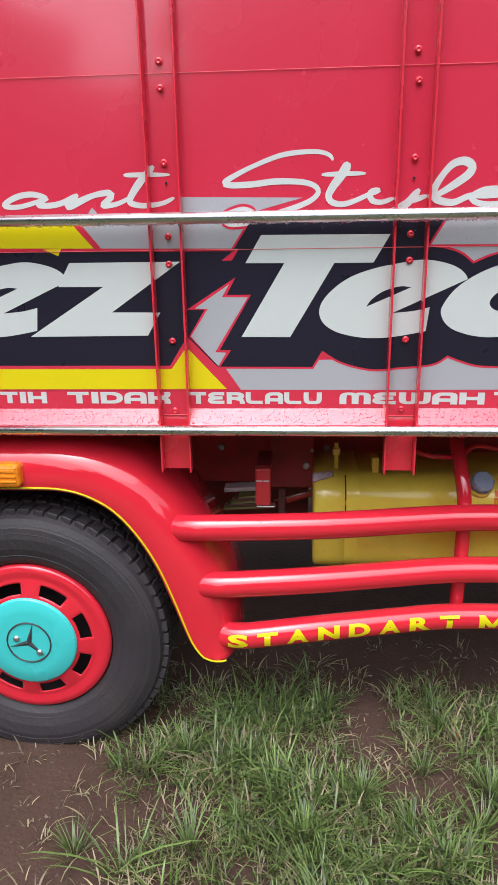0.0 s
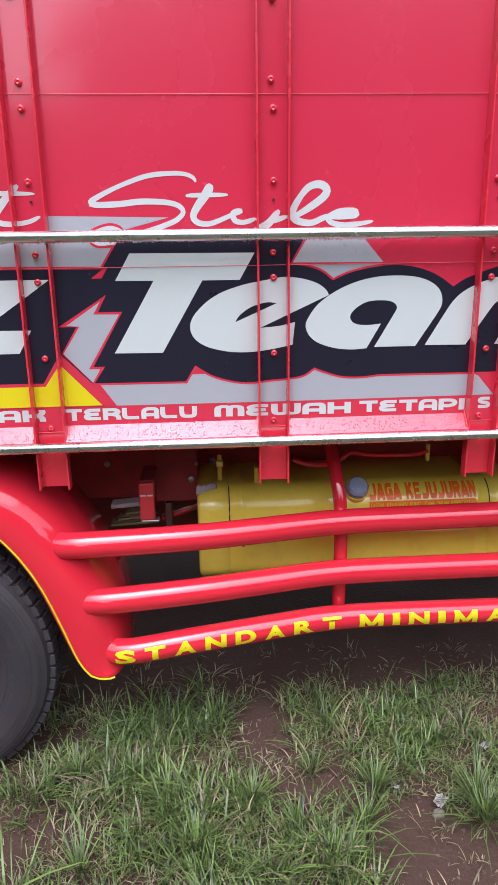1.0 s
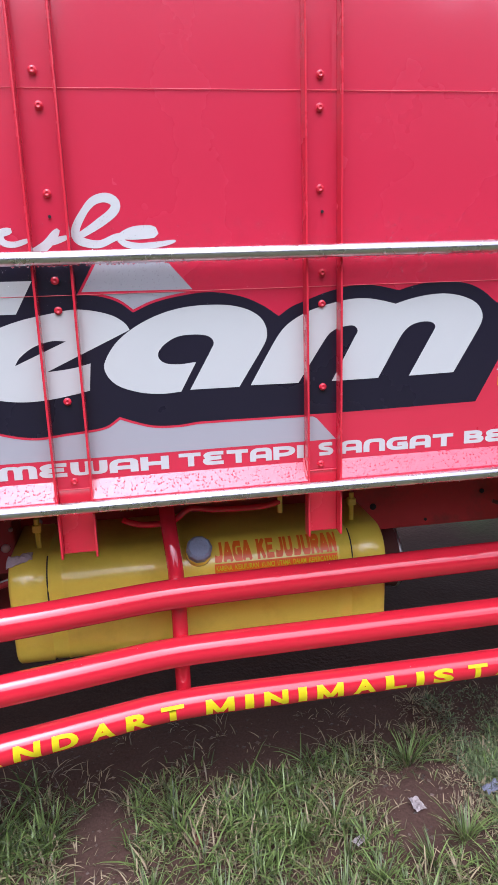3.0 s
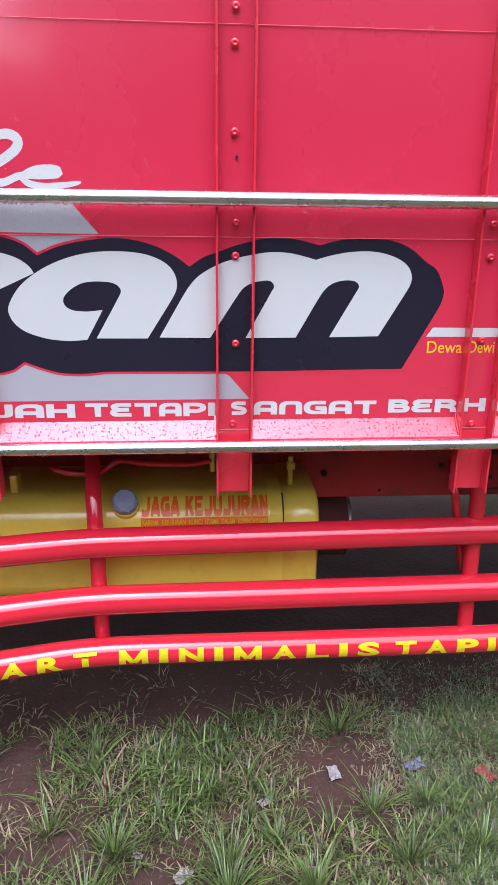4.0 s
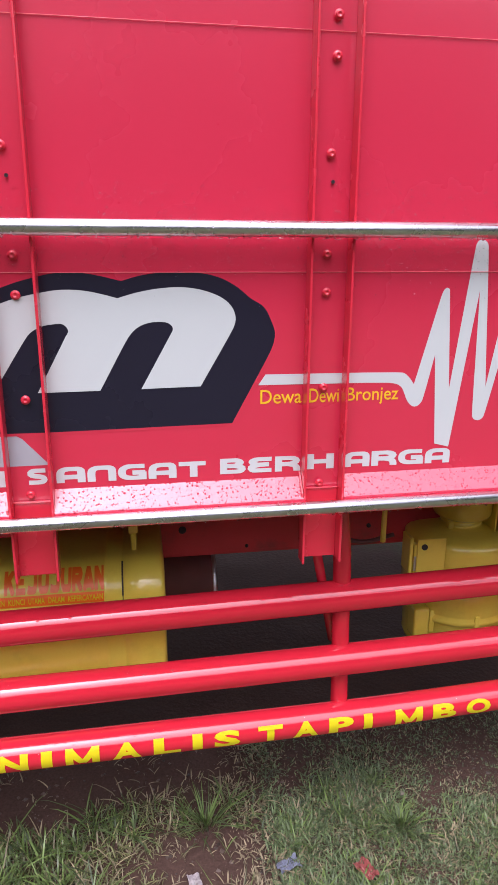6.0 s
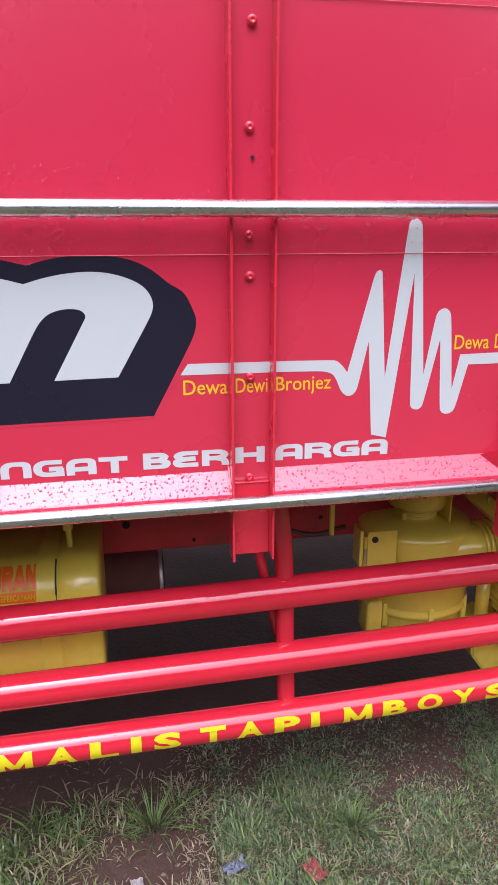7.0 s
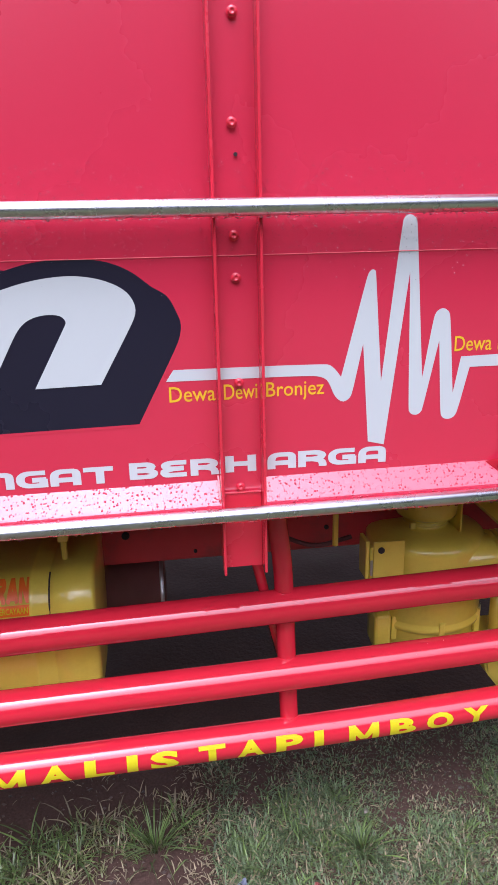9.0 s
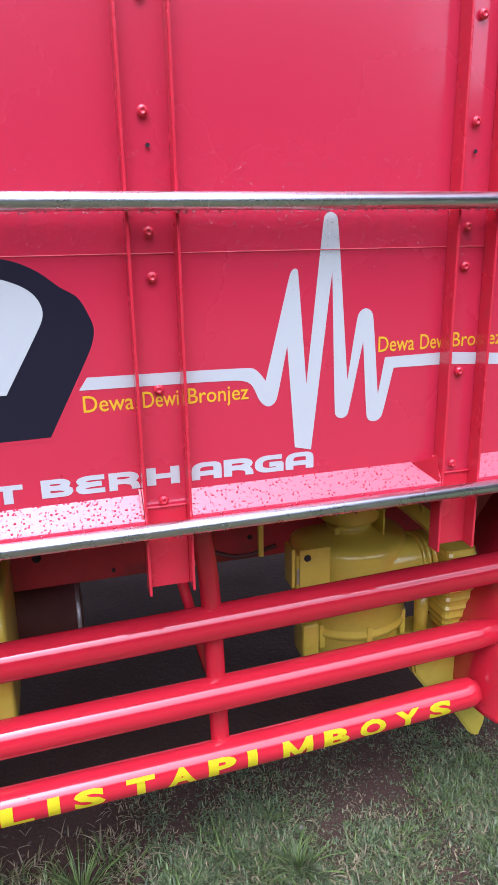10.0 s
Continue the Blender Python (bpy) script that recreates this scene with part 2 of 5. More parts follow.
def lathe(bm, profile, axis="Y", sides=48, at=(0, 0, 0)):
    """Turns (radius, height) round an axis through at."""
    turn = {"Y": Matrix.Rotation(radians(90), 4, "X"), "Z": Matrix.Identity(4), "X": Matrix.Rotation(radians(90), 4, "Y")}[axis]
    rings = []
    for r, h in profile:
        if r < 1e-6:
            rings.append([bm.verts.new(Vector(at) + turn @ Vector((0, 0, h)))])
        else:
            rings.append([bm.verts.new(Vector(at) + turn @ Vector((r * math.cos(a), r * math.sin(a), h))) for a in (2 * math.pi * k / sides for k in range(sides))])
    for a, b in zip(rings, rings[1:]):
        for k in range(sides):
            q = [a[k % len(a)], a[(k + 1) % len(a)], b[(k + 1) % len(b)], b[k % len(b)]]
            q = list(dict.fromkeys(q))
            if len(q) > 2:
                bm.faces.new(q)
    bmesh.ops.recalc_face_normals(bm, faces=bm.faces[:])
    return bm


# ---- lettering helpers: outlines in millimetres on the side of the truck ----
def outline(points, step=5.0):
    """A closed outline: (x, z) on a smooth bend, (x, z, 1) at a corner."""
    n = len(points)
    p = [Vector(q[:2]) for q in points]
    span = [(p[(i + 1) % n] - p[i]).length for i in range(n)]
    way = [(p[(i + 1) % n] - p[i]).normalized() for i in range(n)]
    out = []
    for i in range(n):
        k = (i + 1) % n
        size = (p[k] - p[i]).length
        d0 = way[i] if len(points[i]) == 3 else (way[i - 1] * span[i - 1] ** 0.5 + way[i] * span[i] ** 0.5).normalized()
        d1 = way[i] if len(points[k]) == 3 else (way[i] * span[i] ** 0.5 + way[k] * span[k] ** 0.5).normalized()
        m0 = min(size, 1.6 * min(size, span[i - 1])) if len(points[i]) == 2 else size
        m1 = min(size, 1.6 * min(size, span[k])) if len(points[k]) == 2 else size
        m = 1 if len(points[i]) == 3 and len(points[k]) == 3 else max(3, int(size / step))
        for j in range(m):
            t = j / m
            h00, h10, h01, h11 = 2 * t ** 3 - 3 * t * t + 1, t ** 3 - 2 * t * t + t, 3 * t * t - 2 * t ** 3, t ** 3 - t * t
            out.append(p[i] * h00 + d0 * m0 * h10 + p[k] * h01 + d1 * m1 * h11)
    return out


def edging(name, line, by, layer, mat, parent, label=""):
    """A thin border just outside an outline: a strip on each piece of it, with mitred corners."""
    area = sum(a.x * b.y - b.x * a.y for a, b in zip(line, line[1:] + line[:1]))
    sign = 1 if area > 0 else -1
    line = [p for i, p in enumerate(line) if (p - line[i - 1]).length > 1e-4]
    bm = bmesh.new()
    n = len(line)
    out = [Vector((b.y - a.y, a.x - b.x)).normalized() * sign for a, b in zip(line, line[1:] + line[:1])]
    for i in range(n):
        a, b = line[i], line[(i + 1) % n]
        shapes = [(a - out[i], b - out[i], b + out[i] * by, a + out[i] * by)]
        m = (out[i - 1] + out[i]).normalized()
        if m.dot(b - a) < 0:
            shapes.append((a, a + out[i - 1] * by, a + m * by / max(0.5, m.dot(out[i])), a + out[i] * by))
        for k, shape in enumerate(shapes):
            y = -0.0003 * layer - 0.000006 * ((2 * i + k) % 13)
            f = bm.faces.new([bm.verts.new((q.x / 1000, y, q.y / 1000)) for q in shape])
            f.normal_update()
            if f.normal.y > 0:
                f.normal_flip()
    return part(name, bm, mat, parent, label)


def decal(name, loops, layer, mat, parent, label=""):
    """Thin vinyl on the side panel; loops after the first are holes."""
    from mathutils.geometry import tessellate_polygon
    y = -0.0003 * layer
    flat = [[Vector((p.x / 1000, p.y / 1000, 0)) for p in l] for l in loops]
    every = [p for l in flat for p in l]
    bm = bmesh.new()
    vs = [bm.verts.new((p.x, y, p.y)) for p in every]
    for tri in tessellate_polygon(flat):
        try:
            bm.faces.new([vs[i] for i in tri])
        except ValueError:
            pass
    for f in bm.faces:
        f.normal_update()
        if f.normal.y > 0:
            f.normal_flip()
    return part(name, bm, mat, parent, label)


def brush(name, points, widths, layer, mat, parent, label=""):
    """A pen stroke of changing width with round ends."""
    line = catmull([(p[0], p[1], 0) for p in points], 5.0)
    n = len(line)
    bm = bmesh.new()
    y = -0.0003 * layer
    rows = []
    for i, p in enumerate(line):
        d = (line[min(i + 1, n - 1)] - line[max(i - 1, 0)]).normalized()
        s = i / (n - 1) * (len(widths) - 1)
        k = min(int(s), len(widths) - 2)
        w = widths[k] + (widths[k + 1] - widths[k]) * (s - k)
        end = min(i, n - 1 - i)
        w *= (0.45, 0.8, 0.95)[end] if end < 3 else 1
        q = Vector((-d.y, d.x, 0)) * w / 2
        rows.append([bm.verts.new(((p + e * q).x / 1000, y - 0.00001 * (i % 7), (p + e * q).y / 1000)) for e in (1, -1)])
    for a, b in zip(rows, rows[1:]):
        bm.faces.new((a[0], a[1], b[1], b[0]))
    for f in bm.faces:
        f.normal_update()
        if f.normal.y > 0:
            f.normal_flip()
    return part(name, bm, mat, parent, label)


def word_mesh(text, bold=0.03, shear=0.0, spacing=1.0):
    """The flat mesh of a word in the built-in font, scaled to 1 x 1."""
    cu = bpy.data.curves.new("word", "FONT")
    cu.body, cu.size, cu.offset, cu.shear, cu.space_character, cu.resolution_u = text, 1.0, bold, shear, spacing, 3
    ob = bpy.data.objects.new("word", cu)
    scene.collection.objects.link(ob)
    bpy.context.view_layer.update()
    me = bpy.data.meshes.new_from_object(ob)
    bpy.data.objects.remove(ob)
    bpy.data.curves.remove(cu)
    bm = bmesh.new()
    bm.from_mesh(me)
    bpy.data.meshes.remove(me)
    xs, ys = [v.co.x for v in bm.verts], [v.co.y for v in bm.verts]
    x0, x1, y0, y1 = min(xs), max(xs), min(ys), max(ys)
    if text.isupper() and "J" in text:
        for v in bm.verts:
            v.co.y = max(v.co.y, v.co.y * 0.1)
        y0 = min(v.co.y for v in bm.verts)
    for v in bm.verts:
        v.co = Vector(((v.co.x - x0) / (x1 - x0), (v.co.y - y0) / (y1 - y0), 0))
    return bm


def word(name, text, x0, x1, z0, z1, layer, mat, parent, label="", **k):
    bm = word_mesh(text, **k)
    for v in bm.verts:
        v.co = Vector((x0 + v.co.x * (x1 - x0), -0.0003 * layer, z0 + v.co.y * (z1 - z0)))
    return part(name, bm, mat, parent, label)


ARCH = [(0.13, 0), (0.13, 0.55), (0.2, 0.78), (0.4, 0.87), (0.65, 0.87), (0.83, 0.82), (0.87, 0.6), (0.87, 0)]
STROKES = {
    "A": [ARCH, [(0.2, 0.36), (0.8, 0.36)]],
    "B": [[(0.13, 0), (0.13, 1)], [(0.13, 0.87), (0.6, 0.87), (0.8, 0.72), (0.6, 0.52), (0.2, 0.52)], [(0.55, 0.52), (0.86, 0.38), (0.82, 0.18), (0.6, 0.12), (0.13, 0.12)]],
    "D": [[(0.13, 0), (0.13, 1)], [(0.13, 0.87), (0.55, 0.87), (0.84, 0.7), (0.84, 0.3), (0.55, 0.13), (0.13, 0.13)]],
    "E": [[(0.95, 0.87), (0.4, 0.87), (0.16, 0.72), (0.36, 0.52), (0.85, 0.52)], [(0.5, 0.52), (0.14, 0.38), (0.18, 0.18), (0.4, 0.13), (0.95, 0.13)]],
    "G": [[(0.95, 0.87), (0.4, 0.87), (0.15, 0.68), (0.15, 0.3), (0.4, 0.13), (0.87, 0.13)], [(0.87, 0), (0.87, 0.5)], [(0.97, 0.46), (0.5, 0.46)]],
    "H": [[(0.13, 0), (0.13, 1)], [(0.87, 0), (0.87, 1)], [(0.2, 0.5), (0.8, 0.5)]],
    "I": [[(0.5, 0), (0.5, 1)]],
    "K": [[(0.13, 0), (0.13, 1)], [(0.2, 0.5), (0.6, 0.52), (0.86, 0.7), (0.87, 1)], [(0.5, 0.5), (0.8, 0.4), (0.87, 0.2), (0.87, 0)]],
    "L": [[(0.13, 1), (0.13, 0.35), (0.25, 0.16), (0.5, 0.13), (0.95, 0.13)]],
    "M": [[(0.1, 0), (0.1, 0.6), (0.16, 0.84), (0.34, 0.87), (0.47, 0.8), (0.5, 0.6), (0.5, 0)], [(0.5, 0.6), (0.55, 0.82), (0.7, 0.87), (0.86, 0.82), (0.9, 0.6), (0.9, 0)]],
    "N": [ARCH],
    "P": [[(0.13, 0), (0.13, 1)], [(0.13, 0.87), (0.6, 0.87), (0.86, 0.75), (0.86, 0.52), (0.6, 0.38), (0.2, 0.38)]],
    "R": [[(0.13, 0), (0.13, 1)], [(0.13, 0.87), (0.6, 0.87), (0.84, 0.76), (0.84, 0.6), (0.6, 0.48), (0.2, 0.48)], [(0.5, 0.48), (0.8, 0.36), (0.88, 0.15), (0.88, 0)]],
    "S": [[(0.93, 0.87), (0.4, 0.87), (0.16, 0.76), (0.16, 0.63), (0.4, 0.53), (0.65, 0.49), (0.85, 0.38), (0.83, 0.22), (0.6, 0.13), (0.07, 0.13)]],
    "T": [[(0.0, 0.87), (1.0, 0.87)], [(0.55, 0.87), (0.55, 0)]],
    "U": [[(0.13, 1), (0.13, 0.45), (0.2, 0.2), (0.4, 0.13), (0.62, 0.13), (0.82, 0.2), (0.87, 0.45), (0.87, 1)]],
    "W": [[(0.1, 1), (0.1, 0.4), (0.16, 0.16), (0.34, 0.13), (0.47, 0.2), (0.5, 0.4), (0.5, 1)], [(0.5, 0.4), (0.55, 0.18), (0.7, 0.13), (0.86, 0.18), (0.9, 0.4), (0.9, 1)]],
}


BLOCK = {
    "A": [[(0.06, 0), (0.5, 1.0)], [(0.5, 1.0), (0.94, 0)], [(0.2, 0.28), (0.8, 0.28)]],
    "B": STROKES["B"], "D": STROKES["D"], "I": STROKES["I"], "P": STROKES["P"], "R": [*STROKES["R"][:2], [(0.5, 0.46), (0.9, 0)]], "S": STROKES["S"], "T": [[(0.0, 0.87), (1.0, 0.87)], [(0.5, 0.87), (0.5, 0)]],
    "L": [[(0.15, 1), (0.15, 0)], [(0.1, 0.13), (0.95, 0.13)]],
    "M": [[(0.12, 0), (0.12, 1)], [(0.12, 0.95), (0.5, 0.1)], [(0.5, 0.1), (0.88, 0.95)], [(0.88, 1), (0.88, 0)]],
    "N": [[(0.14, 0), (0.14, 1)], [(0.14, 0.98), (0.86, 0.02)], [(0.86, 1), (0.86, 0)]],
    "O": [[(0.5, 0.87), (0.2, 0.78), (0.13, 0.5), (0.2, 0.22), (0.5, 0.13), (0.8, 0.22), (0.87, 0.5), (0.8, 0.78), (0.5, 0.87)]],
    "E": [[(0.15, 0), (0.15, 1)], [(0.1, 0.87), (0.95, 0.87)], [(0.1, 0.5), (0.8, 0.5)], [(0.1, 0.13), (0.95, 0.13)]],
    "G": STROKES["G"], "U": STROKES["U"],
    "J": [[(0.82, 1), (0.82, 0.35), (0.68, 0.15), (0.36, 0.13), (0.05, 0.2)]],
    "K": [[(0.15, 0), (0.15, 1)], [(0.22, 0.42), (0.88, 1)], [(0.42, 0.62), (0.9, 0)]],
    "Y": [[(0.06, 1), (0.5, 0.45)], [(0.94, 1), (0.5, 0.45)], [(0.5, 0.5), (0.5, 0)]],
}


def pen_letter(strokes, pen, put):
    """A letter drawn with a broad pen in a 1 x 1 box; put(u, v, n) gives the place on the surface."""
    bm = bmesh.new()
    for n, pts in enumerate(strokes):
        line = catmull([(p[0], p[1], 0) for p in pts], 0.07)
        rows = []
        for i, p in enumerate(line):
            d = (line[min(i + 1, len(line) - 1)] - line[max(i - 1, 0)]).normalized()
            q = Vector((-d.y, d.x, 0)) * pen / 2
            rows.append([bm.verts.new(put((p + e * q).x, min(1, max(0, (p + e * q).y)), n + 0.15 * (i % 5))) for e in (1, 0, -1)])
        for a, b in zip(rows, rows[1:]):
            for k in (0, 1):
                f = bm.faces.new((a[k], a[k + 1], b[k + 1], b[k]))
                f.normal_update()
                if f.normal.y > 0:
                    f.normal_flip()
    return bm


def stroke_word(text, x0, x1, z0, z1, layer, mat, parent, label):
    """A word in wide rounded capitals."""
    share_of = [0.36 if c == "I" else 1.25 if c in "MW" else 1.0 for c in text]
    gap = 0.10
    unit = (x1 - x0) / (sum(share_of) + gap * (len(text) - 1))
    x = x0
    for c, wide in zip(text, share_of):
        pen = 0.285 if c not in "MWI" else 0.23 if c != "I" else 0.9
        bm = pen_letter(STROKES[c], pen, lambda u, v, n: (x + u * unit * wide, -0.0003 * layer - 0.00003 * n, z0 + v * (z1 - z0)))
        part("slogan_letter", bm, mat, parent, label)
        x += (wide + gap) * unit


# ---- ground ----
def ground_height(x, y):
    near = math.exp(-((x - 0.7) ** 2 + y ** 2) / 30)
    h = -0.02 + near * (0.022 * noise.noise(Vector((x * 1.3, y * 1.3, 0))) + 0.010 * noise.noise(Vector((x * 6, y * 6, 3)))) + (1 - near) * 0.1 * noise.noise(Vector((x * 0.1, y * 0.1, 7)))
    return h - 0.03 * math.exp(-((x + 0.75) ** 2 + (y + 0.05) ** 2) / 0.12)


def muddy(x, y):
    """0 on turf, 1 on bare wet soil."""
    m = 0.35 + 0.8 * noise.noise(Vector((x * 2.2 + 5, y * 2.2, 1))) + 0.45 * noise.noise(Vector((x * 7, y * 7, 9)))
    m += 1.2 * math.exp(-((x + 0.72) ** 2 / 0.10 + (y + 0.2) ** 2 / 0.10))
    m += 0.9 * math.exp(-((x + 0.66) ** 2 / 0.05 + (y + 0.45) ** 2 / 0.06))
    m += 0.9 * math.exp(-((x - 1.06) ** 2 / 0.03 + (y - 0.11) ** 2 / 0.006))
    m += 0.6 * math.exp(-((x - 1.09) ** 2 / 0.02 + (y + 0.07) ** 2 / 0.006))
    m += 0.8 * math.exp(-((x - 0.58) ** 2 / 0.02 + (y + 0.40) ** 2 / 0.01))
    m += 0.24 / (1 + math.exp((y - 0.03) * 40)) / (1 + math.exp(-(x - 0.12) * 10)) / (1 + math.exp((x - 1.40) * 14))
    m += 1.1 / (1 + math.exp(-(y - 0.26 - 0.06 / (1 + math.exp(-(x - 1.35) * 9)) - 0.08 * noise.noise(Vector((x * 3, 0, 4)))) * 14))
    return max(0.0, min(1.0, m))


bm = bmesh.new()
steps = [-400, -120, -40, -15, -8, -5, -3.5] + [-2.5 + 0.05 * i for i in range(101)] + [3.5, 5, 8, 15, 40, 120, 400]
grid = [[bm.verts.new((x + 0.6, y, ground_height(x + 0.6, y))) for y in steps] for x in steps]
for a, b in zip(grid, grid[1:]):
    for k in range(len(steps) - 1):
        bm.faces.new((a[k], b[k], b[k + 1], a[k + 1]))
ground = tagged(part("ground", bm, soil, smooth=True), "wet brown muddy soil under patchy grass", "ground", kind="structure")


def blades(name, count_tufts, region, height, per, mat, label, seed, bare=0.75):
    rnd = random.Random(seed)
    vs, fs = [], []
    for _ in range(count_tufts):
        x, y = rnd.uniform(region[0], region[1]), rnd.uniform(region[2], region[3])
        mud = muddy(x, y)
        if rnd.random() < mud * bare + (0.25 if mud > 0.9 else 0):
            continue
        z = ground_height(x, y)
        clump = noise.noise(Vector((x * 5.5, y * 5.5, 12)))
        if rnd.random() < 0.2 - 0.85 * clump:
            continue
        lush = (1 + 0.45 / (1 + math.exp((x - 0.25) * 6))) * (0.45 + 0.9 * rnd.random() ** 1.7) * (1.1 - 0.4 * mud) * (1 + 0.5 * clump) * (1 - 0.62 / (1 + math.exp(-(x - 1.4) * 6)))
        spread = rnd.uniform(0.004, 0.03)
        lay = rnd.uniform(0, 6.283)
        for _ in range(int(per * rnd.uniform(0.4, 1.4))):
            ox, oy = rnd.gauss(0, spread), rnd.gauss(0, spread)
            a = math.atan2(oy, ox) + rnd.gauss(0, 0.7) if rnd.random() < 0.7 else lay + rnd.gauss(0, 0.6)
            lean = rnd.uniform(0.2, 1.75)
            bx, by = x + ox, y + oy
            h = height * lush * rnd.uniform(0.45, 1.3)
            w = rnd.uniform(0.0010, 0.0024) * (0.75 + 4 * h)
            dx, dy = math.cos(a), math.sin(a)
            bend = rnd.uniform(0.7, 1.0)
            i = len(vs)
            for s, ww in ((0, 0.8), (0.33, 1.0), (0.62, 0.9), (0.85, 0.55)):
                out = h * lean * (0.35 * s + 0.65 * s * s) * bend
                zz = z - 0.004 + h * (s - 0.30 * lean * s * s)
                cx, cy = bx + dx * out, by + dy * out
                vs.append((cx - dy * w * ww, cy + dx * w * ww, zz))
                vs.append((cx + dy * w * ww, cy - dx * w * ww, zz))
            vs.append((bx + dx * h * lean * bend, by + dy * h * lean * bend, z - 0.004 + h * (1 - 0.345 * lean)))
            fs += [(i, i + 1, i + 3, i + 2), (i + 2, i + 3, i + 5, i + 4), (i + 4, i + 5, i + 7, i + 6), (i + 6, i + 7, i + 8)]
    me = bpy.data.meshes.new(name)
    me.from_pydata(vs, [], fs)
    me.materials.append(mat)
    return tagged(new(name, me), label, "grass", kind="stuff")


blades("grass", 5200, (-1.5, 2.8, -1.1, 0.5), 0.068, 26, grass_green, "wet green grass tufts growing from muddy soil", 3, bare=0.80)
blades("dry_grass", 6500, (-1.5, 2.8, -1.1, 0.5), 0.050, 8, grass_dry, "pale dry straw blades among the green grass", 5, bare=0.55)
blades("short_grass", 17000, (-1.5, 2.8, -1.1, 0.6), 0.032, 13, grass_olive, "short olive green turf on wet soil", 8, bare=0.88)
blades("fine_turf", 26000, (1.25, 2.8, -0.6, 0.5), 0.040, 11, grass_cool, "short fine worn turf", 19, bare=0.4)
blades("dead_turf", 11000, (1.15, 2.8, -0.6, 0.5), 0.034, 9, grass_dry, "short pale dead turf mixed with green", 15, bare=0.4)
blades("field_grass", 14000, (-4.5, 5.6, -6.0, -1.1), 0.10, 9, grass_green, "open wet grass field", 11)

# ---- the truck ----
truck = tagged(new("truck"), "red cargo truck with lettered side, standing on wet grass", "truck")
RIBS = [-1.36, -0.832, -0.305, 0.2475, 0.779, 1.302, 1.828, 2.355, 2.882]
X0, X1, TOP = -1.75, 3.35, 2.42
FLANGE = 0.033
RAILS = ((1.4205, 0.0128, 0.0), (0.9300, 0.0122, 0.008))
RAIL_Y = -FLANGE - 0.0145

# sheet side
side = part("side_panel", box(X0, X1, 0, 0.012, 0.955, 1.3508), paint_red, truck, "glossy red sheet steel side with vinyl lettering")
part("side_panel", box(X0, X1, 0, 0.012, 1.3508, 1.7198), paint_red, truck)
part("side_panel", box(X0, X1, 0, 0.012, 1.7198, TOP), paint_red, truck)
for z in (1.3508, 1.7198):
    part("seam", tube([(X0, -0.0021, z), (X1, -0.0021, z)], 0.0007, 8), paint_seam, truck, "thin raised sheet seam")
part("bed_floor", box(X0, X1, 0.014, 1.9, 0.955, 1.03), timber, truck, "dark timber cargo bed floor")
part("far_side", box(X0, X1, 1.9, 1.93, 0.955, TOP), paint_red, truck)
part("end_wall", box(X0 - 0.02, X0, 0.0, 1.93, 0.955, TOP), paint_red, truck)
part("end_wall", box(X1, X1 + 0.02, 0.0, 1.93, 0.955, TOP), paint_red, truck)
part("cover", box(X0 - 0.03, X1 + 0.03, -0.06, 1.95, TOP, TOP + 0.03, bevel=0.01), paint_red, truck)
# unseen panel, added to hold back far-side sky light under the bed
part("far_light_block", box(X0, X1, 1.86, 1.88, 0.60, 0.954), paint_frame, truck)
for y in (0.22, 0.8, 1.4):
    part("cross_member", box(X0, X1, y, y + 0.05, 0.90, 0.954), paint_frame, truck)


# upright channels, open outwards, with domed bolts
def rib_mesh(leg):
    bm = bmesh.new()
    for s in (-1, 1):
        a, b = sorted((s * 0.0382, s * 0.0334))
        add_box(bm, a, b, -FLANGE, -0.0002, 0.812, TOP, bevel=0.0019)
    add_box(bm, -0.0333, 0.0333, -0.004, 0.0, 0.814, 0.9545, bevel=0.001)
    add_box(bm, -0.0333, 0.0333, -0.0075, -0.0045, 0.9549, 0.958, bevel=0.001)
    return bm


def bolt_mesh():
    bm = bmesh.new()
    lathe(bm, [(0.0080, 0), (0.0080, 0.0010), (0.0073, 0.0014), (0.0062, 0.0014), (0.0059, 0.0032), (0.0048, 0.0039), (0.0030, 0.0040), (0.0025, 0.0032), (0, 0.0031)], "Y", 14)
    return bm


first_bolt = None
first_hole = None
for i, x in enumerate(RIBS):
    rib = part("upright", rib_mesh(i), paint_rib, truck, "red folded steel upright channel")
    rib.matrix_basis = pose(x, 0, 0)
    for z in (1.905, 1.746, 1.687, 1.538, 1.381, 1.319, 1.141, 0.969):
        z += 0.010 if (i, z) == (5, 1.141) else 0.0
        at = pose(x + random.uniform(-0.003, 0.003), -0.0045, z + random.uniform(-0.004, 0.004), 0, random.uniform(-20, 20), 0)
        if first_bolt is None:
            first_bolt = part("bolt", bolt_mesh(), paint_rib, rib, smooth=True)
            first_bolt.matrix_parent_inverse = Matrix.Translation((-x, 0, 0))
            first_bolt.matrix_basis = at
        else:
            b = share("bolt", first_bolt, at, rib)
            b.matrix_parent_inverse = Matrix.Translation((-x, 0, 0))
    at = pose(x + 0.003, -0.0035, 1.497)
    if first_hole is None:
        bm = bmesh.new()
        lathe(bm, [(0.0031, -0.001), (0.0031, 0.0008), (0.0024, 0.0010), (0.0022, 0.0), (0, 0.0)], "Y", 14)
        first_hole = part("hole", bm, black_hole, rib, "small dark open bolt hole")
        first_hole.matrix_parent_inverse = Matrix.Translation((-x, 0, 0))
        first_hole.matrix_basis = at
    else:
        b = share("hole", first_hole, at, rib)
        b.matrix_parent_inverse = Matrix.Translation((-x, 0, 0))

